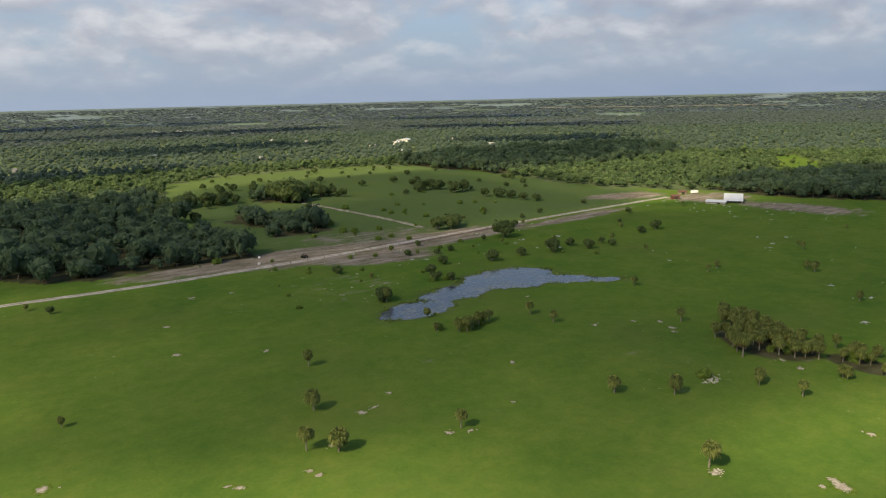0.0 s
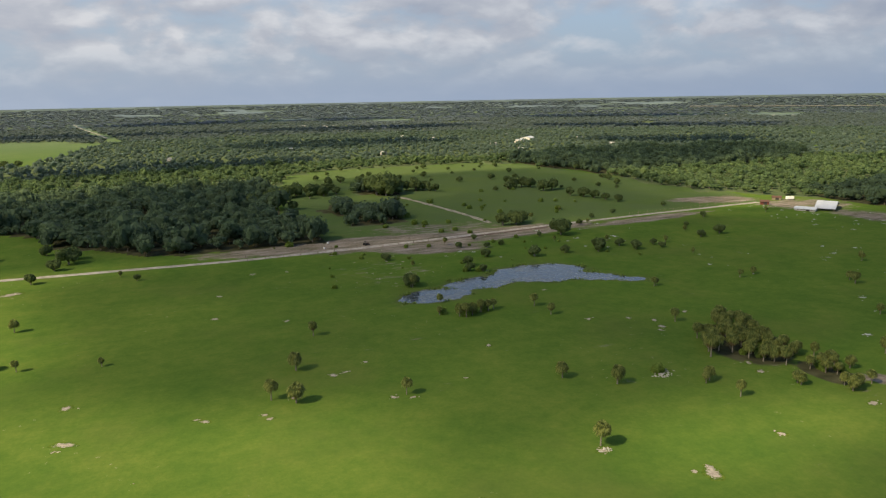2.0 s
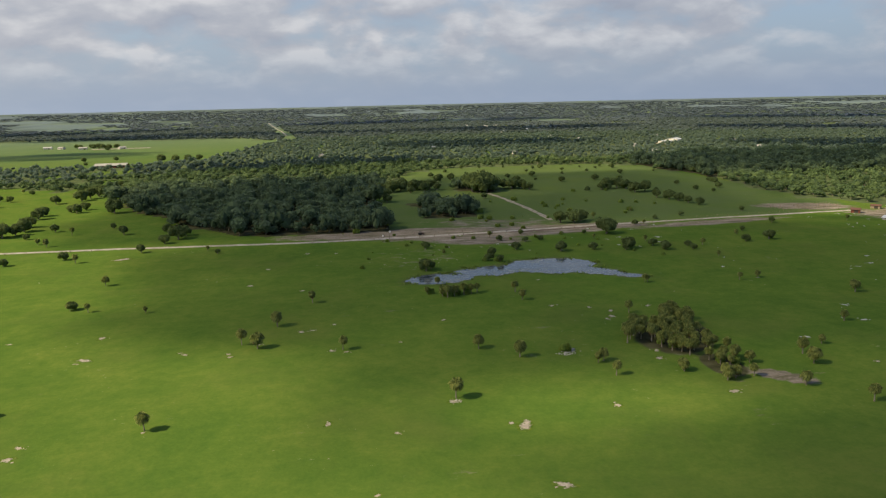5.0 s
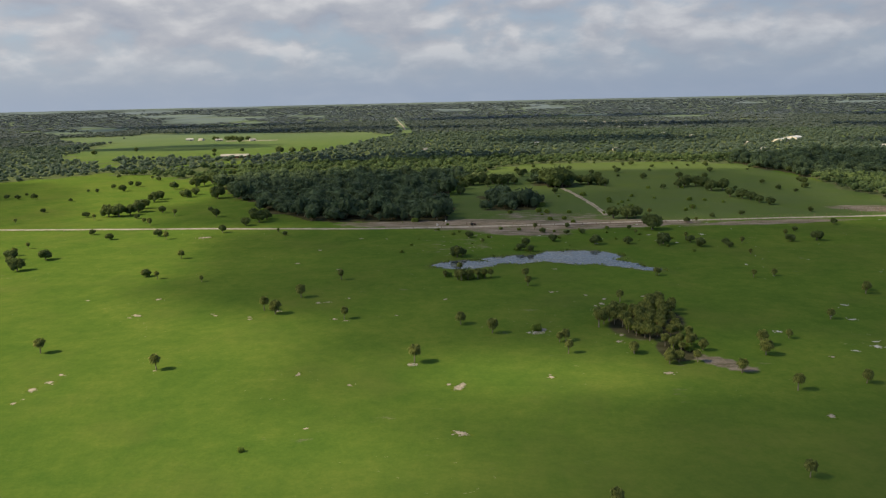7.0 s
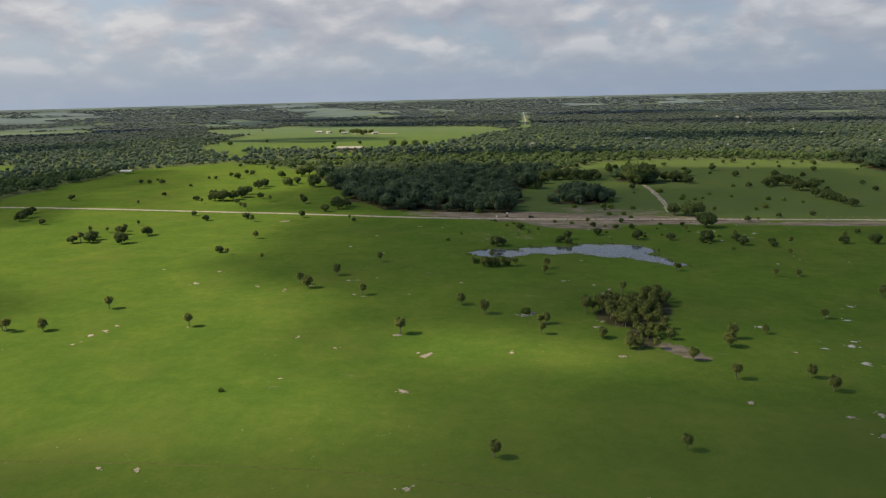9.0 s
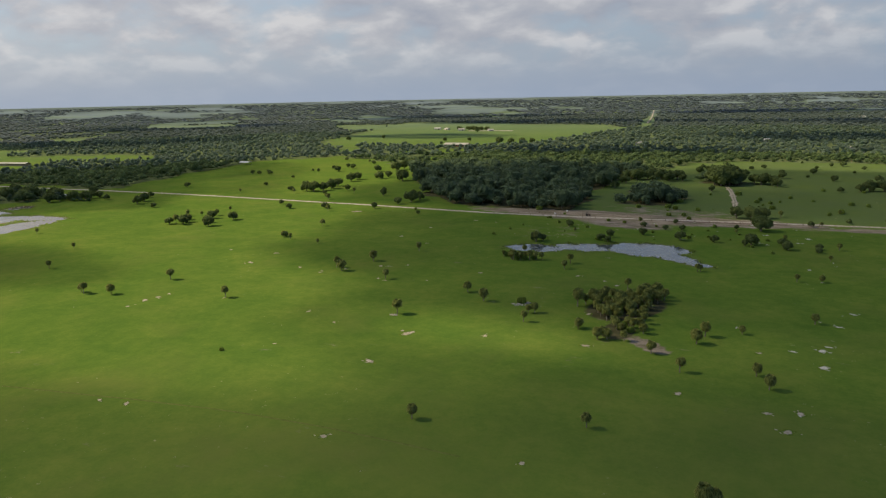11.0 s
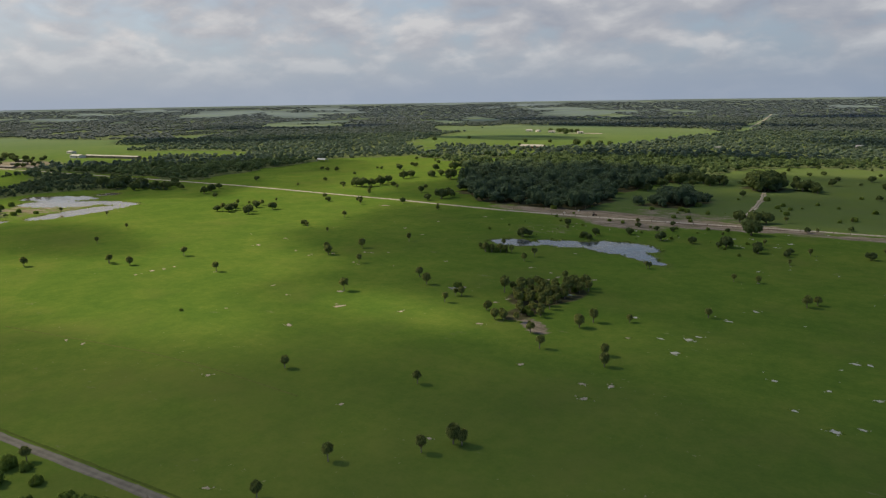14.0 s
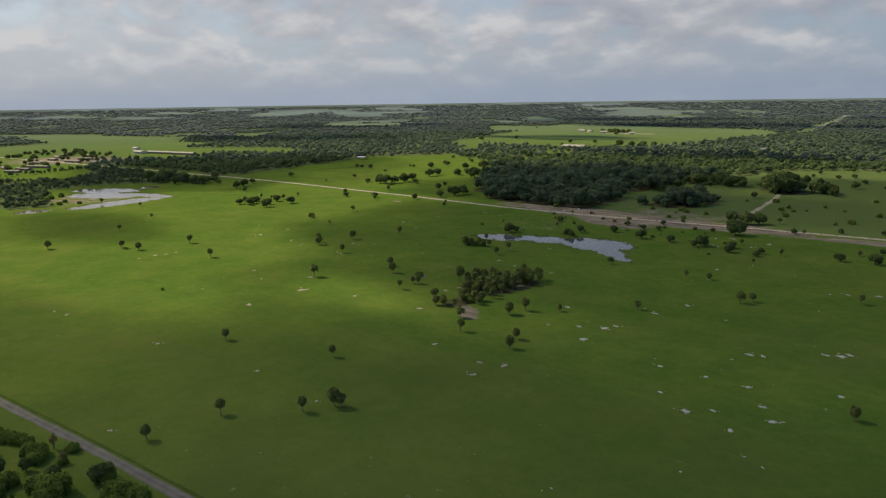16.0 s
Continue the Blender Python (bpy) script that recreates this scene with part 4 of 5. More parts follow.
OAKS_FIELD_WEST = [(-146, 398, 10), (-138, 398, 10), (-133, 406, 9), (-134, 421, 10), (-138, 439, 8), (-148, 478, 10), (-151, 495, 8), (-136, 512, 6), (-129, 524, 7), (-155, 588, 11), (-152, 602, 12), (-150, 619, 12),
                   (-98, 498, 12), (-171, 571, 8), (-219, 560, 7), (-221, 597, 6), (-31, 396, 6), (-17, 366, 9), (-15, 378, 8), (-22, 352, 6), (-159, 714, 6), (-240, 283, 8), (-247, 297, 8), (-262, 318, 6), (-313, 296, 7),
                   (-318, 281, 9), (-306, 284, 9), (-127, 226, 6), (-110, 230, 6)]
OAKS_POND = [(-133, 216, 5), (-123, 219, 6), (-135, 235, 5), (-100, 220, 7), (-121, 246, 6), (-101, 246, 6), (-23, 206, 4), (-372, 278, 12), (-352, 288, 11), (-340, 282, 10), (-388, 266, 12), (-362, 264, 10), (131, 247, 6), (134, 250, 4), (166, 262, 4), (171, 258, 4)]
for rows in (PALMS_WEST, PALMS_POND, PALMS_EAST, PALMS_NORTH):
    planted(OAKS, [(x, y, h * 0.95) for x, y, h in rows if y >= 255 and int(x) % 3], "small bushy oak standing alone in pasture", "scattered oaks", 8.0)
planted(OAKS, OAKS_FIELD, "rounded dark oak standing alone in rough grass", "field oaks", 8.0)
OAKS_TRACK = [(203, 550, 16), (209, 543, 17), (216, 548, 17), (212, 556, 19), (221, 556, 15), (205, 560, 17), (217, 564, 16)]
OAKS_EDGE = [(118, 574, 9), (129, 568, 11), (138, 575, 10), (160, 566, 9), (172, 570, 8), (110, 552, 10), (98, 545, 9), (124, 540, 8), (146, 556, 7), (150, 470, 9), (161, 462, 8), (170, 452, 7), (178, 466, 6), (103, 522, 8), (158, 440, 6)]
planted(OAKS, OAKS_TRACK, "tall dark oak in a dense clump above a cattle track", "field oaks", 8.0)
planted(OAKS, OAKS_EDGE, "dark oak along the ragged edge of a wood", "field oaks", 8.0)
planted(OAKS, OAKS_FIELD_WEST, "spreading dark oak in sunny pasture", "field oaks", 8.0)
planted(OAKS, OAKS_POND, "low dark oak near a pond", "pond oaks", 8.0)
SHRUBS_DRIVE = [(240, -80, 5.0), (236, -82, 4.2), (243, -83, 4.0), (205, -76, 3.0), (208, -75, 2.6), (201, -77, 3.0), (217, -75, 3.4), (214, -76, 2.8), (220, -77, 2.8), (221, -68.5, 2.2), (242, -70, 3.4), (226, -73, 2.0), (253, -70.5, 4.0), (250, -72, 3.2), (257, -69, 3.6),
                (256, -74, 3.0), (227, -86, 3.6), (222, -88, 3.2), (231, -90, 3.8), (212, -92, 3.0), (244, -92, 3.0), (262, -75, 2.8), (270, -72, 2.6), (190, -84, 2.4), (182, -78, 2.0), (173, -76, 2.0), (196, -78, 2.4), (219, -67.5, 1.0)]
SHRUBS_POND = [(166, 121, 2.6), (136, 197, 3.0), (140, 199, 2.6), (145, 200, 2.4), (129, 203, 2.4), (164, 262, 2.2), (171, 260, 2.4), (-270, 100, 3), (-285, 112, 4), (-297, 121, 4), (-312, 130, 4), (-320, 142, 4), (-300, 100, 3), (-330, 122, 4), (-345, 140, 4), (-285, 92, 3), (-262, 118, 3), (-255, 132, 2.4), (-318, 110, 4), (-340, 105, 4), (-275, 128, 3), (-352, 124, 5),
               (-305, 88, 3), (88, 27, 1.1), (115, 327, 1.6), (120, 345, 1.4), (148, 300, 1.4), (205, 352, 2.0), (190, 362, 2.2)]
planted(SHRUBS, SHRUBS_DRIVE, "dense green shrub beside the grey drive", "drive shrubs", 3.0)
planted(SHRUBS, SHRUBS_POND, "low scrubby green bush", "field shrubs", 3.0)
GROVE_SHRUBS = [(203.2, 118.6, 2.4), (206.4, 122.8, 2.6), (210.2, 126.6, 2.4), (213.6, 131.6, 2.6), (208.2, 135.2, 2.2), (212.2, 104.2, 2.4), (215.2, 100.2, 2.2), (214.6, 142.2, 2.8), (200.2, 122.6, 1.8), (211.2, 101.8, 1.8)]
planted(SHRUBS, GROVE_SHRUBS, "dark scrubby bush between grove palms", "palm grove", 3.0)


def strewn(count, x0, x1, y0, y1, low, high, seed, test):
    """Seeded places for single trees inside an area."""
    rng, out = np.random.default_rng(seed), []
    while len(out) < count:
        x, y = rng.uniform(x0, x1), rng.uniform(y0, y1)
        if test(np.array([x]), np.array([y]))[0] and all((x - a) ** 2 + (y - b) ** 2 > 60 for a, b, _ in out):
            out.append((x, y, rng.uniform(low, high)))
    return out


OAKS_OPEN = [(-240, 550, 4.7), (-278, 508, 5.9), (-58, 391, 6.8), (-111, 415, 6.0), (-130, 507, 8.0), (-225, 652, 4.8), (-292, 691, 4.6), (-142, 641, 4.0)]
PALMS_OPEN = [(-148, 381, 5.8), (-94, 358, 6.0), (-94, 399, 6.4), (-237, 662, 5.5)]
planted(OAKS, OAKS_OPEN, "small oak scattered over sunny rough pasture", "scattered oaks", 8.0)
planted(PALMS, PALMS_OPEN, "cabbage palm scattered over sunny rough pasture", "lone palms", 6.1)
planted(OAKS, strewn(30, 160, 450, 380, 790, 2.5, 6.0, 44, lambda x, y: inside(x, y, OPEN_NORTH) & (y > 560 - 0.2 * x)), "small oak dotted over the north field", "scattered oaks", 8.0)
OAKS_MEADOW = [(-200, 1040, 13), (-165, 1060, 10), (-150, 1072, 9), (-330, 1090, 9), (-395, 1402, 10), (-482, 1500, 9), (-448, 1476, 11), (-438, 1480, 12), (-428, 1474, 11), (-418, 1480, 10), (-402, 1478, 10), (-500, 1528, 9), (-300, 1012, 6), (-180, 1046, 11), (-288, 1110, 7), (-540, 1080, 10), (-500, 1150, 9)]
planted(OAKS, OAKS_MEADOW, "broad dark oak in a far bright meadow", "meadow oaks", 8.0)
planted(OAKS, strewn(62, -1060, -620, 180, 520, 5.0, 9.0, 48, lambda x, y: inside(x, y, YARD)), "dusty oak among farm yard sheds", "yard oaks", 8.0)
planted(OAKS, strewn(16, 620, 870, 380, 520, 2.5, 6.0, 50, lambda x, y: inside(x, y, GLADE)), "small oak in a bright scrubby clearing", "scattered oaks", 8.0)
planted(OAKS, strewn(9, -470, -290, 262, 325, 5.0, 9.0, 49, lambda x, y: inside(x, y, ROADSIDE) & (y < 322)), "dark oak near the farm road", "field oaks", 8.0)
planted(SHRUBS, strewn(24, 165, 330, 385, 540, 1.0, 3.2, 52, lambda x, y: inside(x, y, NORTH_FIELD)), "low scrubby bush dotted over rough grass", "field shrubs", 3.0)
planted(SHRUBS, strewn(9, 60, 240, 350, 430, 0.4, 3.0, 45, lambda x, y: inside(x, y, SANDY_NORTH)), "scrubby bush on cleared sandy ground", "field shrubs", 3.0)
planted(SHRUBS, strewn(26, 165, 330, -104, -76, 1.0, 3.6, 46, lambda x, y: y < -71.5 + 0.085 * (x - 173)), "dense green shrub beside the grey drive", "drive shrubs", 3.0)
planted(SHRUBS, strewn(26, 95, 265, 255, 330, 0.5, 1.8, 47, lambda x, y: water_at(x, y, POND_EAST, 1.0) < -4), "low scrubby green bush", "field shrubs", 3.0)
planted(OAKS, [(242, -70.5, 4.6), (223, -80, 3.6), (219, -85.5, 4.2), (232, -77, 3.4), (208, -83, 3.6)], "dark low oak beside the grey drive", "drive shrubs", 8.0)
bare_tree(216, -71, 4.6, 71)
bare_tree(226, -72.5, 3.6, 72)
retire(PALMS + OAKS + SHRUBS)


# ---- woods ----
def crowd(x0, x1, y0, y1, step, test):
    """Jittered places on a grid that pass a test."""
    gx, gy = np.meshgrid(np.arange(x0, x1, step), np.arange(y0, y1, step))
    x = gx.ravel() + RNG.uniform(-0.48, 0.48, gx.size) * step
    y = gy.ravel() + RNG.uniform(-0.48, 0.48, gx.size) * step
    keep = test(x, y)
    x, y = x[keep], y[keep]
    return np.stack([x, y, ground(x, y)], -1)


def forest_kind(seed, tall, wide, balls, count, leaf, trunk=True, low=0.2, fine=1, core=0.9):
    """One tree of the woods: an uneven crown of several lumps with leaf clumps on their skin."""
    rng, pieces = np.random.default_rng(seed), []
    base = tall * low
    for k in range(balls):
        a, d = k * 2.4 + rng.uniform(0, 1.5), (0 if k == 0 else wide * rng.uniform(0.2, 0.36))
        r = wide * (rng.uniform(0.3, 0.4) if k == 0 else rng.uniform(0.15, 0.27))
        c = np.array([d * math.cos(a), d * math.sin(a), base + (tall - base) * (0.55 if k == 0 else rng.uniform(0.25, 0.62))])
        rz = min((tall - base) * (0.45 if k == 0 else rng.uniform(0.22, 0.38)), tall * 1.05 - c[2])
        v, f = lumpy(fine if k < 3 else 1, r * core, r * core * rng.uniform(0.8, 1.2), rz * core, 0.6, seed * 1.1 + k)
        pieces.append((v + c, f, 0))
        if count:
            pieces.append((*leaves(c, np.array([r, r, rz]) * 1.05, count // balls, leaf, rng), 0))
    if trunk:
        pieces.append((*tube([(0, 0, -0.3), (0.2, 0.1, base * 1.6)], [0.28, 0.2], 5), 1))
    return join(pieces)


def in_view(x, y, near, far):
    """The broad sector of country that lies ahead of the flight."""
    r, a = np.hypot(x - MID[0], y - MID[1]), np.degrees(np.arctan2(x - MID[0], y - MID[1]))
    return (r >= near) & (r < far) & (a > -88) & (a < 78)


def wood(name, places, kinds, mats, size, label, flat=1.0):
    """Trees of many sizes: most middling, a few tall, with patches of low growth."""
    n = len(places)
    s = size[0] + (size[1] - size[0]) * np.clip(RNG.beta(1.6, 2.2, n) + 0.2 * wavy(places[:, 0], places[:, 1], 34.0, 8.0), 0, 1.2)
    v, f, m = scatter(kinds, places, RNG.integers(0, len(kinds), n), RNG.uniform(0, 6.28, n), s, s * flat * RNG.uniform(0.75, 1.25, n))
    tagged(new(name, mesh_of(name, v, f, mats, m)), label, "woods", kind="stuff")


NEAR_KINDS = [forest_kind(k, 9.0, 10.5, 7, 170, 0.60, low=0.06, core=0.86) for k in range(8)]
MIXED_KINDS = [forest_kind(60 + k, 9.0, 9.6, 4, 72, 0.78, low=0.1, core=0.82) for k in range(8)]
MID_KINDS = [forest_kind(20 + k, 9.0, 10.0, 2, 6, 1.2, False, 0.1) for k in range(9)]
FAR_KINDS = [forest_kind(40 + k, 8.0, 16.0, 1, 0, 1.0, False, 0.0) for k in range(9)]
wood("oak_woods", crowd(-720, 900, 40, 880, 10.6, lambda x, y: wooded(x, y) & dark_part(x, y) & ~inside(x, y, SCRUB) & in_view(x, y, 0, 1000)), NEAR_KINDS, [OAK, BARK], (0.65, 1.75), "dense dark oak woods with rounded crowns")
wood("mixed_woods", crowd(-900, 1150, 40, 1000, 9.4, lambda x, y: wooded(x, y) & ~dark_part(x, y) & ~inside(x, y, SCRUB) & in_view(x, y, 0, 880) & (wavy(x, y, 16.0, 2.0) < 0.7)), MIXED_KINDS, [MIXED, BARK], (0.45, 1.35), "light green mixed woods with small gaps", 0.8)
wood("scrub", crowd(-650, -250, 50, 320, 6.5, lambda x, y: inside(x, y, SCRUB) & ~inside(x, y, VERGE) & (wavy(x, y, 21.0, 4.0) < 0.45)), MIXED_KINDS, [OAK, BARK], (0.22, 0.8), "low green scrub between a pond and the road")
# from here outwards haze is in the leaf colours; flattened crowns soften their shading
wood("middle_woods", crowd(-1700, 1700, 0, 1700, 11.5, lambda x, y: wooded(x, y) & in_view(x, y, 870, 1650) & (wavy(x, y, 23.0, 2.0) < 0.75)), MID_KINDS, [MIDDLE_HAZE, BARK], (0.55, 1.25), "wide woods of flattened mixed trees, haze in their colour", 0.75)
wood("far_woods", crowd(-2800, 2800, 0, 2800, 14.6, lambda x, y: wooded(x, y) & ~belts(x, y) & in_view(x, y, 1640, 2750)), FAR_KINDS, [FAR_HAZE], (0.6, 1.3), "distant woods, greyed by haze in their colour", 0.8)
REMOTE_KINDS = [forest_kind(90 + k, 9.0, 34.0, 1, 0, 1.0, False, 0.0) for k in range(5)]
wood("remote_woods", crowd(-4700, 4700, 0, 4700, 30.0, lambda x, y: wooded(x, y) & ~belts(x, y) & in_view(x, y, 2740, 4550)), REMOTE_KINDS, [HORIZON_HAZE], (0.7, 1.5), "woods near the horizon, blue-grey haze in their colour", 0.36)
wood("pine_belts", crowd(-3600, 1800, 0, 2900, 19.0, lambda x, y: belts(x, y) & wooded(x, y) & (wavy(x, y, 120.0, 2.0) < 0.4)), FAR_KINDS, [BELT_HAZE], (1.0, 1.5), "darker belts of distant trees, haze in their colour", 0.6)


def tuft(seed):
    """A clump of rushes: thin blades leaning outwards."""
    rng, v, f = np.random.default_rng(seed), [], []
    for k in range(11):
        a, r, h = rng.uniform(0, 6.28), rng.uniform(0.05, 0.45), rng.uniform(0.35, 0.95)
        x, y, lean = r * math.cos(a), r * math.sin(a), rng.uniform(0.1, 0.4)
        dx, dy = -math.sin(a) * 0.09, math.cos(a) * 0.09
        v += [(x - dx, y - dy, -0.2), (x + dx, y + dy, -0.2), (x + lean * math.cos(a), y + lean * math.sin(a), h)]
        f.append((3 * k, 3 * k + 1, 3 * k + 2))
    return join([(np.array(v), np.array(f), 0)])


def shore(x, y):
    w = np.maximum(water_at(x, y, POND_EAST, 1.0), water_at(x, y, POND_WEST, 4.0))
    return (w > -2.4) & (w < 0.2 + 1.6 * np.clip(wavy(x, y, 7.0, 3.0), 0, 1)) & (wavy(x, y, 5.0, 1.5) > 0.2)


TUFTS = [tuft(k) for k in range(5)]
wood("pond_rushes", np.concatenate([crowd(110, 240, 205, 270, 0.9, shore), crowd(-380, -205, 70, 260, 1.3, shore)]), TUFTS, [BUSH], (0.6, 1.5), "green rushes along the ponds' muddy edges")


# ---- bare patches and stones in the grass ----
PATCHES_SOUTH = [(5, 140, 3.2), (140, 68, 3.6), (142, 38, 2.8), (204, 80, 2.2), (124, 86, 2.2), (89, 77, 1.6), (194, 109, 2.2), (214, 167, 1.8), (190, 169, 1.6), (168, 76, 1.8), (12, 70, 2.2), (12, 76, 1.6), (10, 64, 2.4), (53, 138, 1.4),
                 (36, 142, 1.2), (101, 40, 1.0), (80, 159, 1.6), (112, 140, 1.2), (107, 69, 1.3), (84, -20, 1.4), (94, -19, 1.6), (159, -13, 2.0), (11, 54, 1.5), (88, 135, 1.6), (76, 158, 2.0), (54, 135, 1.4), (38, 140, 1.6), (3, 164, 2.6)]
PATCHES_MID = [(-29, 163, 1.4), (-34, 309, 5.0), (176, 174, 2.0), (181, 217, 1.6), (192, 153, 1.6), (130, 163, 1.8), (47, 233, 2.4), (72, 219, 1.8), (51, 266, 2.0), (69, 301, 2.2), (85, 299, 1.6), (197, 163, 1.8), (195, 156, 2.2), (168, 122, 3.4),
               (141, 70, 1.8), (211, -6, 1.4), (217, -57, 1.6), (245, -9, 1.3), (239, 50, 1.8), (196, 116, 1.6), (88, 165, 1.2), (62, 146, 1.5), (41, 80, 1.0), (93, 133, 1.2), (263, 46, 1.8), (268, 36, 2.2), (271, 49, 1.9), (259, 94, 1.6)]
PATCHES_EAST = [(278, 104, 2.4), (278, 88, 2.6), (330, 109, 2.2), (334, 110, 1.6), (350, 124, 1.8), (354, 126, 2.4), (356, 129, 2.0), (311, 80, 1.7), (326, 80, 1.5), (339, 80, 1.6), (331, 52, 2.6), (347, 68, 1.8), (280, 109, 1.8), (269, 100, 1.5),
                (290, 153, 2.0), (284, 134, 2.2), (338, 211, 2.0), (349, 217, 2.2), (276, 224, 1.6), (370, 222, 2.4), (358, 232, 2.2), (252, 120, 2.0), (216, 136, 2.0), (281, 201, 1.2), (320, 60, 1.6), (337, 57, 1.4), (352, 60, 2.0), (345, 48, 1.6), (362, 90, 1.6)]


def bare(name, rows, mat, label, drift=0):
    """Irregular scraps of bare soil, a few to a patch, hugging the ground."""
    rng, pieces = np.random.default_rng(drift), []
    for cx, cy, r in ((a, b, 1.25 * c) for a, b, c in rows):
        for k in range(rng.integers(2, 5)):
            d, a = (0 if k == 0 else r * rng.uniform(0.5, 1.25)), rng.uniform(0, 6.28)
            big, thin, turn = r * (0.8 if k == 0 else rng.uniform(0.12, 0.3)), rng.uniform(0.6, 0.95), rng.normal(0.3, 0.5)
            q = np.linspace(0, 2 * math.pi, 18, endpoint=False)
            rim = big * (1 + 0.22 * np.sin(q * 2 + rng.uniform(0, 6)) + 0.12 * np.sin(q * 5 + rng.uniform(0, 6)) + rng.normal(0, 0.05, 18))
            u, w = np.append(rim * np.cos(q), 0), np.append(rim * np.sin(q) * thin, 0)
            x, y = cx + d * math.cos(a) + u * math.cos(turn) - w * math.sin(turn), cy + d * 0.7 * math.sin(a) + u * math.sin(turn) + w * math.cos(turn)
            z = ground(x, y) + np.append(np.full(18, 0.012), 0.06)
            i = np.arange(18)
            pieces.append((np.stack([x, y, z], -1), np.stack([i, (i + 1) % 18, np.full(18, 18)], -1), 0))
    v, f, m = join(pieces)
    me = mesh_of(name, v, f, [mat], m, True)
    me.attributes.new("core", "FLOAT", "POINT").data.foreach_set("value", (np.arange(len(v)) % 19 == 18).astype(np.float32))
    tagged(new(name, me), label, "bare soil", kind="stuff")


bare("bare_sand", PATCHES_SOUTH + PATCHES_MID, BARE_SAND, "small pinkish bare sand scraps in grass", 1)
bare("bare_marl", PATCHES_EAST, BARE_MARL, "small pale marl scraps in grass", 2)


def spread(count, x0, x1, y0, y1, low, high, seed):
    rng = np.random.default_rng(seed)
    return [(rng.uniform(x0, x1), rng.uniform(y0, y1), rng.uniform(low, high)) for _ in range(count)]


bare("scattered_marl", spread(60, 255, 440, -40, 330, 0.3, 0.9, 3) + spread(40, 400, 480, 230, 360, 0.6, 2.0, 4) + spread(34, 150, 300, 280, 345, 0.5, 2.2, 5), BARE_MARL, "scattered pale marl flecks in thin grass", 6)
bare("scattered_sand", spread(18, -60, 260, -60, 330, 0.2, 0.6, 7) + spread(30, 110, 175, 250, 330, 0.5, 1.5, 8), BARE_SAND, "scattered bare sand flecks in grass", 9)


def stones(rows, label):
    """Single worn stones, each a thing of its own."""
    shapes = []
    for k in range(4):
        v, f = lumpy(2, 1, 0.8, 0.62, 0.8, 200 + k * 5)
        shapes.append(mesh_of("stone", v, f, [ROCK]))
    for k, (x, y, r) in enumerate(rows):
        ob = new("stone", shapes[k % 4])
        ob.matrix_world = Matrix.LocRotScale((x, y, float(ground(x, y)) + r * 0.25), Euler((0, 0, k * 1.9)), (r, r, r))
        tagged(ob, label, "stone", group="stones")


def heap(cx, cy, rx, ry, count, low, high, seed):
    """Places for stones thrown together in a loose heap, the larger ones towards its middle."""
    rng, out = np.random.default_rng(seed), []
    for _ in range(count):
        a, d = rng.uniform(0, 6.28), rng.uniform(0, 1) ** 0.6
        out.append((cx + rx * d * math.cos(a), cy + ry * d * math.sin(a), rng.uniform(low, high) * (1.25 - 0.5 * d)))
    return out


stones(heap(165.6, 118.4, 3.4, 2.0, 52, 0.14, 0.36, 12), "pale limestone piled round a bush")
stones(heap(124.4, 86.2, 1.9, 1.3, 18, 0.14, 0.32, 13), "pale limestone at a palm's foot")


# ---- buildings ----
def prism(bm, w, d, eave, ridge, over, thick):
    """Two roof slopes with real thickness, ridge along x."""
    for s in (-1, 1):
        a, b = Vector((0, 0, ridge)), Vector((0, s * (d / 2 + over), eave - over * (ridge - eave) / (d / 2)))
        vs = [bm.verts.new((x, p.y, p.z + z)) for x in (-w / 2 - over, w / 2 + over) for p in (a, b) for z in (0, thick)]
        for q in ((0, 1, 3, 2), (4, 6, 7, 5), (0, 4, 5, 1), (2, 3, 7, 6), (1, 5, 7, 3), (0, 2, 6, 4)):
            bm.faces.new([vs[i] for i in q])
    bmesh.ops.recalc_face_normals(bm, faces=bm.faces)
    return bm


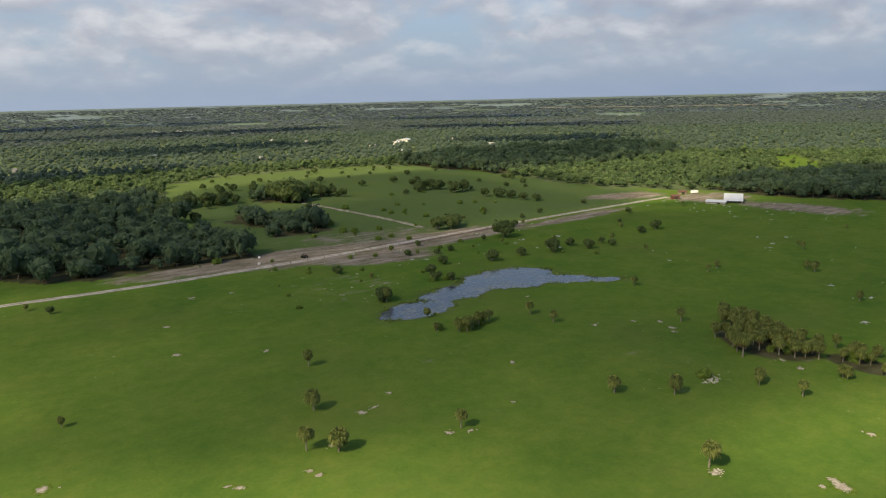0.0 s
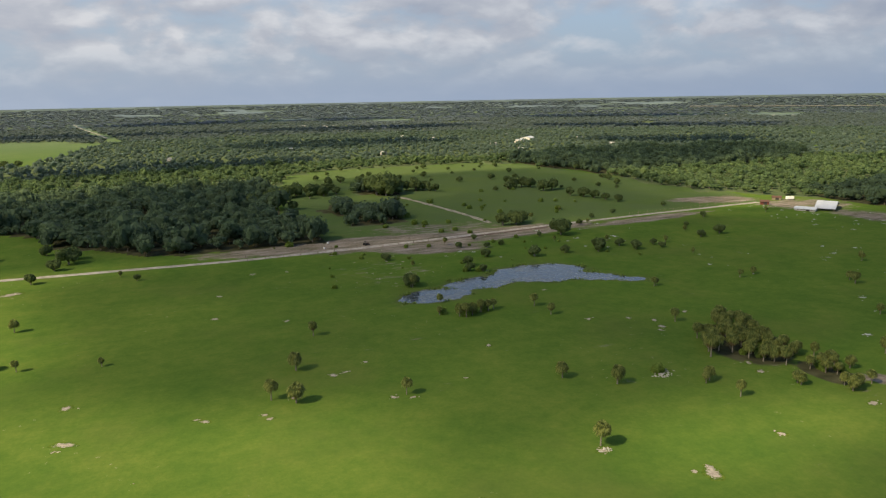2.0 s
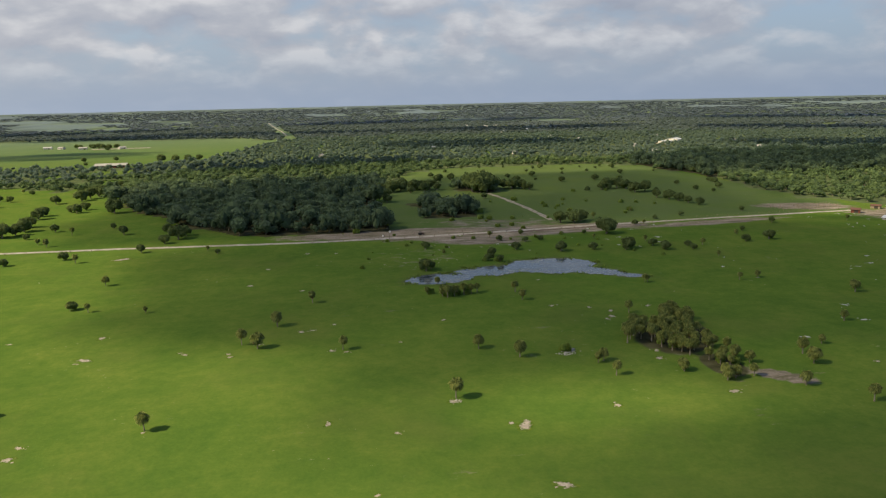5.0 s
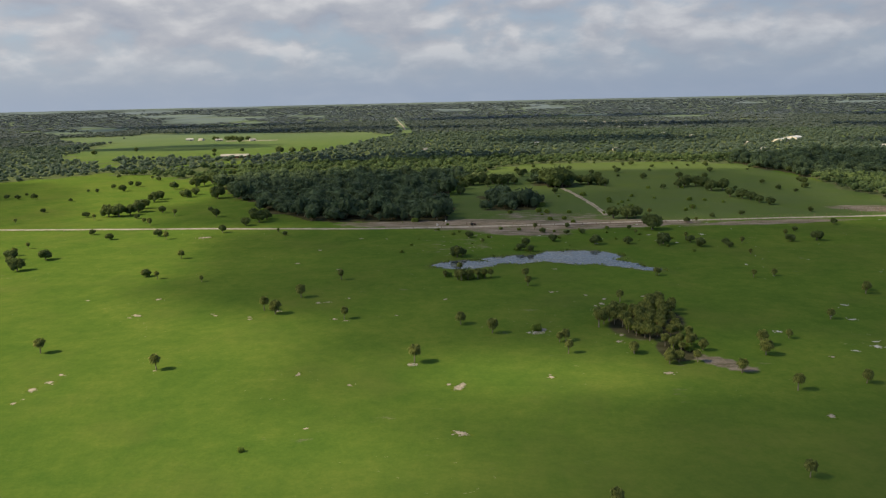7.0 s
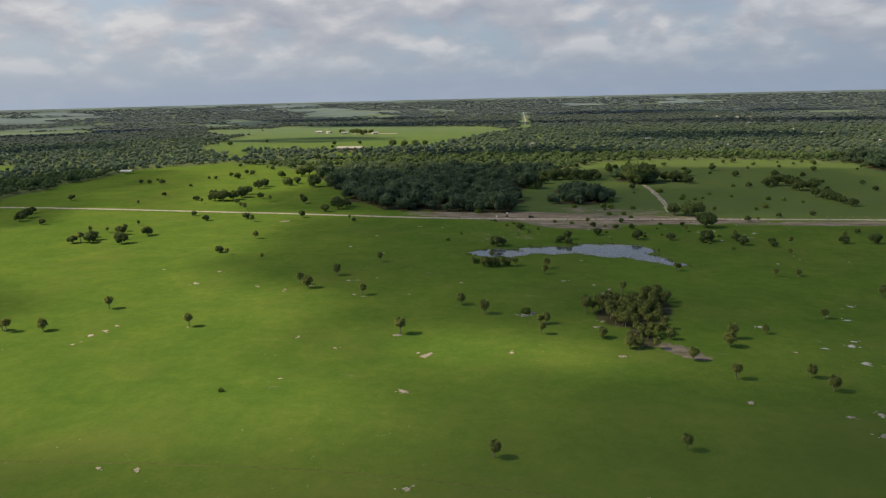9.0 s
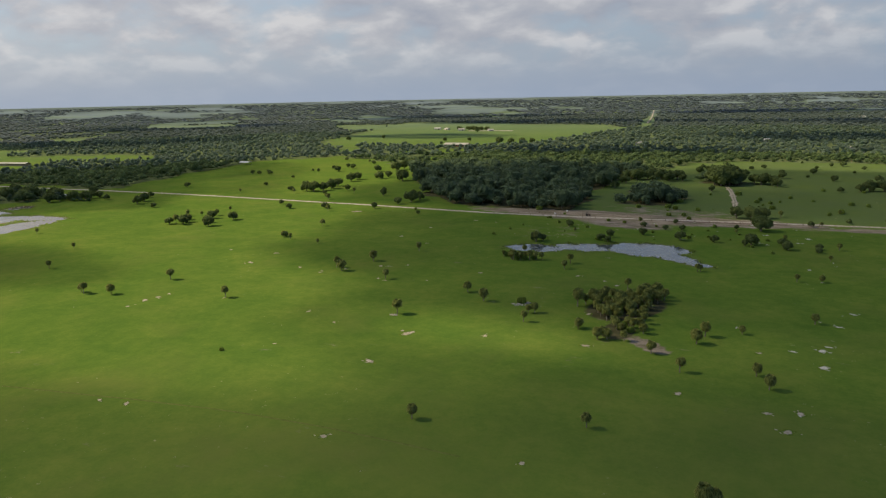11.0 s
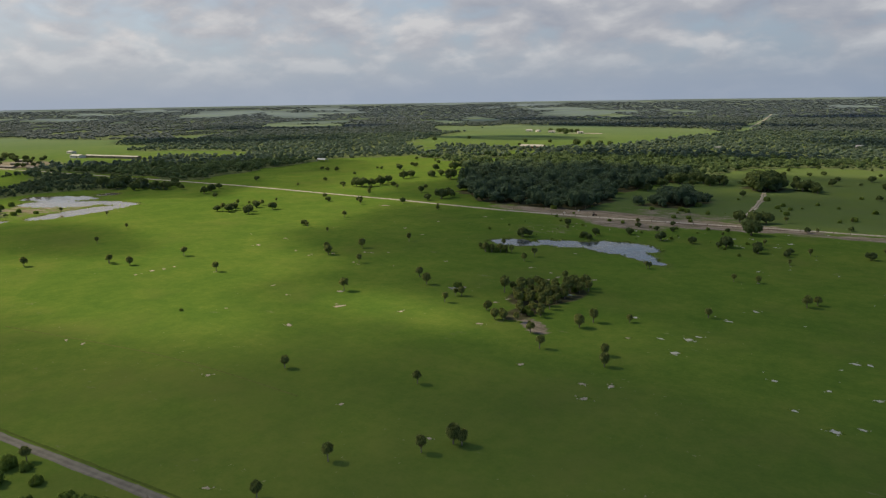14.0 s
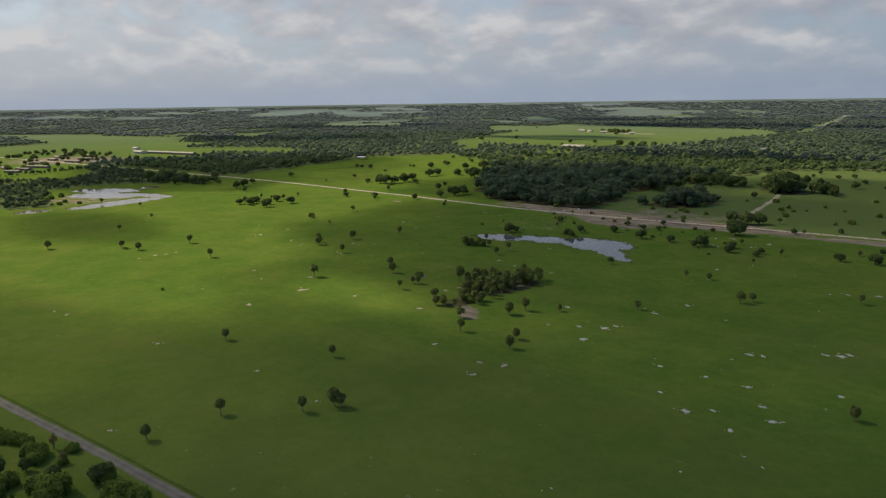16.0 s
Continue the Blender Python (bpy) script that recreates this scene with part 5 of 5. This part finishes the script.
def gabled(name, x, y, turn, w, d, eave, ridge, roof, wall, label, category, open_sides=False, windows=0, door=None):
    """A plain farm building: walls or posts, a pitched roof, doors and windows."""
    t = thing(name, label, category, pose(x, y, float(ground(np.float64(x), np.float64(y))) - 0.05, 0, 0, turn))
    part("roof", prism(bmesh.new(), w, d, eave, ridge, 0.6, 0.18), roof, t)
    if open_sides:
        for px in np.linspace(-w / 2 + 0.3, w / 2 - 0.3, max(2, int(w / 6))):
            for py in (-d / 2 + 0.2, d / 2 - 0.2):
                part("post", box(bmesh.new(), px - 0.14, px + 0.14, py - 0.14, py + 0.14, 0, eave, 0.02), POST, t)
        part("ridge_beam", box(bmesh.new(), -w / 2, w / 2, -0.12, 0.12, ridge - 0.45, ridge - 0.12, 0.02), POST, t)
        return t
    for py in (-d / 2, d / 2):
        part("wall", box(bmesh.new(), -w / 2, w / 2, py - 0.1, py + 0.1, 0, eave - 0.02), wall, t)
    for px in (-w / 2, w / 2):
        bm = bmesh.new()
        vs = [bm.verts.new((px + o, a, b)) for o in (-0.1, 0.1) for a, b in ((-d / 2 + 0.11, 0), (d / 2 - 0.11, 0), (d / 2 - 0.11, eave), (0, ridge - 0.05), (-d / 2 + 0.11, eave))]
        bm.faces.new(vs[:5]), bm.faces.new(vs[5:])
        for i in range(5):
            bm.faces.new((vs[i], vs[(i + 1) % 5], vs[5 + (i + 1) % 5], vs[5 + i]))
        bmesh.ops.recalc_face_normals(bm, faces=bm.faces)
        part("gable_wall", bm, wall, t)
    for k in range(windows):
        px = -w / 2 + w * (k + 1) / (windows + 1)
        win = part("window", box(bmesh.new(), px - 0.6, px + 0.6, -d / 2 - 0.16, -d / 2 - 0.102, eave * 0.4, eave * 0.78, 0.02), WALL, t)
        part("pane", box(bmesh.new(), px - 0.5, px + 0.5, -d / 2 - 0.19, -d / 2 - 0.162, eave * 0.44, eave * 0.74), GLASS, win)
    if door:
        part("door", box(bmesh.new(), door - 1.2, door + 1.2, -d / 2 - 0.17, -d / 2 - 0.102, 0.02, min(eave * 0.82, 3.0), 0.03), DARK, t)
    return t


gabled("pole_barn", 466, 323, -55, 12, 26, 1.9, 5.4, METAL, WALL, "open pole barn with a broad white metal roof", "barn", True)
gabled("stable", 447.5, 324, -60, 13, 8, 1.5, 2.5, METAL, GREYROOF, "long low white stable beside the pole barn", "stable", False, 5, 2.0)
gabled("red_shed", 444, 358, -40, 5.4, 4.2, 2.4, 3.3, RUST, REDWALL, "small rusty red shed at the road's end", "shed", False, 0, 0.5)
gabled("long_barn", -250, 970, 0, 44, 13, 3.6, 6.2, GREYROOF, REDWALL, "long red livestock barn with a grey metal roof", "barn", False, 6, 8.0)
for x, y, turn, w, d, roof in ((-557, 1524, 10, 22, 12, PALEROOF), (-524, 1510, -24, 18, 11, GREYROOF), (-470, 1480, 15, 22, 13, GREYROOF), (-386, 1462, 32, 18, 12, GREYROOF)):
    gabled("farmhouse", x, y, turn, w * 0.72, d * 0.72, 3.0, 5.0, roof, WALL, "pale farm building among trees in a far meadow", "farmhouse", False, 4, 3.0)
gabled("milking_shed", -772, 502, 9, 122, 9, 3.6, 4.8, GREYROOF, POST, "very long grey-roofed cattle shed behind dark trees", "shed", False, 12, 10.0)
gabled("feed_shed", -835, 478, 6, 24, 12, 4.2, 5.6, PALEROOF, WALL, "pale-roofed feed shed beside the cattle shed", "shed", False, 4, 5.0)
gabled("store", -957, 532, 0, 16, 9, 3.6, 4.6, PALEROOF, WALL, "pale block-like store behind trees", "store", False, 3, 4.0)
for k, (x, y, w) in enumerate(((-866, 352, 34), (-742, 326, 40), (-783, 362, 30), (-690, 336, 22), (-690, 258, 46), (-714, 222, 34), (-668, 231, 36), (-900, 380, 26), (-815, 325, 28), (-840, 395, 30), (-930, 400, 30), (-765, 285, 24), (-640, 208, 26))):
    gabled("yard_shed", x, y, 12 + 9 * ((k * 7) % 5 - 2), w * 0.8, 7, 2.6, 3.4, YARDROOF, POST, "low metal-roofed shed in a crowded farm yard", "shed", False, 3, 3.0)
gabled("hay_shelter", -397, 604, 0, 15, 7, 3.4, 4.6, METAL, WALL, "white-roofed hay shelter at a wood's edge", "shelter", True)
gabled("school", 640, 1130, 45, 34, 18, 4.0, 5.4, METAL, WALL, "wide white-roofed building among trees", "building", False, 6, 4.0)
gabled("school_hall", 672, 1160, 45, 26, 22, 5.5, 7.5, METAL, WALL, "tall white-roofed hall among trees", "building", False, 4, 4.0)
rng = np.random.default_rng(31)
HOMES = [(rng.uniform(0, 800), rng.uniform(900, 1750)) for _ in range(12)]
HOMES += [(a + rng.uniform(-40, 40), b + rng.uniform(-50, 50)) for a, b in ((429, 2176), (499, 2115), (577, 1827), (651, 1806)) for _ in range(3)]
HOMES += [(1797 + 193 * q + rng.uniform(-20, 20), 2407 - 613 * q) for q in np.linspace(0, 1, 12)]
for k, (x, y) in enumerate(HOMES):
    gabled("house", x, y, rng.uniform(0, 180), rng.uniform(9, 13), rng.uniform(7, 9), 3.0, 5.0, (GREYROOF, GREYROOF, PALEROOF)[k % 3], GREYROOF, "small pale-roofed house tucked among trees", "house", False, 3, 2.0)


def trailer(x, y, turn, long, label):
    """A white stock trailer: body, a rail of slats, wheels, drawbar."""
    t = thing("stock_trailer", label, "trailer", pose(x, y, float(ground(np.float64(x), np.float64(y))), 0, 0, turn))
    part("body", box(bmesh.new(), -long / 2, long / 2, -1.15, 1.15, 0.7, 2.7, 0.12), PAINT, t)
    part("drawbar", box(bmesh.new(), long / 2, long / 2 + 1.4, -0.1, 0.1, 0.55, 0.72, 0.02), POST, t)
    for px in (-0.9, 0.2):
        for py in (-1.2, 1.2):
            bm = bmesh.new()
            bmesh.ops.create_cone(bm, cap_ends=True, segments=14, radius1=0.4, radius2=0.4, depth=0.26, matrix=pose(px, py, 0.4, 90))
            part("wheel", bm, TYRE, t)


gabled("tool_shed", 470, 372, -48, 6, 4, 2.2, 2.9, RUST, POST, "small rusty tool shed among yard clutter", "shed", False, 0, 0.5)
trailer(477, 366, -20, 5.5, "white stock trailer parked on pale sand")
trailer(-346, 294, 25, 9, "white stock trailer beside the farm road")
trailer(-322, 299, -5, 8, "white stock trailer beside the farm road")


def tank(x, y, label):
    t = thing("water_tank", label, "water tank", pose(x, y, float(ground(np.float64(x), np.float64(y)))) @ Matrix.Scale(0.62, 4))
    bm = bmesh.new()
    bmesh.ops.create_cone(bm, cap_ends=True, segments=20, radius1=0.95, radius2=0.95, depth=1.5, matrix=pose(0, 0, 0.85))
    bmesh.ops.bevel(bm, geom=[e for e in bm.edges if abs(e.verts[0].co.z - e.verts[1].co.z) < 0.01], offset=0.12, segments=2, affect="EDGES")
    part("drum", bm, PAINT, t)
    bm = bmesh.new()
    bmesh.ops.create_cone(bm, cap_ends=True, segments=14, radius1=0.3, radius2=0.26, depth=0.16, matrix=pose(0, 0, 1.67))
    part("cap", bm, TYRE, t)


tank(113, 344, "white round water tank beside the farm road")
tank(118, 358, "white round water tank near the wood's edge")


def tractor(x, y, turn):
    t = thing("tractor", "dark old tractor parked beside the sandy road", "tractor", pose(x, y, float(ground(np.float64(x), np.float64(y))), 0, 0, turn))
    part("bonnet", box(bmesh.new(), 0.1, 1.9, -0.4, 0.4, 0.75, 1.45, 0.1), RUST, t)
    part("seat", box(bmesh.new(), -0.7, -0.2, -0.3, 0.3, 1.1, 1.3, 0.05), DARK, t)
    part("canopy", box(bmesh.new(), -1.1, 0.3, -0.7, 0.7, 2.3, 2.4, 0.03), DARK, t)
    for px in (-1.0, 0.2):
        for py in (-0.6, 0.6):
            part("canopy_post", box(bmesh.new(), px - 0.04, px + 0.04, py - 0.04, py + 0.04, 0.9, 2.3), DARK, t)
    for px, r, w in ((-0.6, 0.75, 0.45), (1.5, 0.45, 0.28)):
        for py in (-0.85, 0.85):
            bm = bmesh.new()
            bmesh.ops.create_cone(bm, cap_ends=True, segments=18, radius1=r, radius2=r, depth=w, matrix=pose(px, py, r, 90))
            part("wheel", bm, TYRE, t)


tractor(137, 344, 20)


def fence(name, x0, y0, x1, y1, gap, high, label):
    """Timber posts with three strands of wire."""
    t = thing(name, label, "fence")
    n = int(math.hypot(x1 - x0, y1 - y0) / gap)
    shape = None
    rng = np.random.default_rng(n)
    for k in range(n + 1):
        x, y = x0 + (x1 - x0) * k / n, y0 + (y1 - y0) * k / n + rng.normal(0, 0.15)
        z = float(ground(np.float64(x), np.float64(y)))
        if shape is None:
            bm = bmesh.new()
            bmesh.ops.create_cone(bm, cap_ends=True, segments=8, radius1=0.15, radius2=0.12, depth=high, matrix=pose(0, 0, high / 2))
            first = part("post", bm, POST, t)
            shape = first.data
            first.location = (x, y, z)
        else:
            o = new("post", shape)
            o.parent = t
            o.matrix_basis = Matrix.LocRotScale((x, y, z), Euler((rng.normal(0, 0.04), rng.normal(0, 0.04), k)), (1, 1, rng.uniform(0.85, 1.15)))
    for q in (0.4, 0.65, 0.9):
        v, f = tube([(x0, y0, high * q + 0.1), ((x0 + x1) / 2, (y0 + y1) / 2, high * q + 0.06), (x1, y1, high * q + 0.1)], [0.012] * 3, 4)
        o = new("wire", mesh_of("wire", v, f, [POST]))
        o.parent = t


fence("road_fence", 70, 331.5, 182, 338.5, 9.0, 1.7, "weathered timber post fence along the sandy road")
fence("road_fence", 182, 338.5, 330, 355.5, 9.0, 1.5, "weathered timber post fence along the sandy road")
fence("field_fence", 330, 364.5, 450, 374, 8.0, 1.5, "weathered timber post fence beside the farm road's end")
fence("field_fence", 70, 341.5, 180, 349.5, 14.0, 1.6, "weathered timber post fence on the wood side of the road")
fence("west_fence", -480, 328, -60, 336.5, 12.0, 1.3, "low timber post fence beside the pasture road")

for a, b, c, d in ((398, 392, 452, 402), (405, 382, 452, 386), (398, 392, 405, 382), (425, 384, 423, 397), (440, 385, 438, 400), (452, 402, 452, 386)):
    fence("cattle_pen", a, b, c, d, 3.0, 1.6, "grey timber cattle pen beside the road's end")
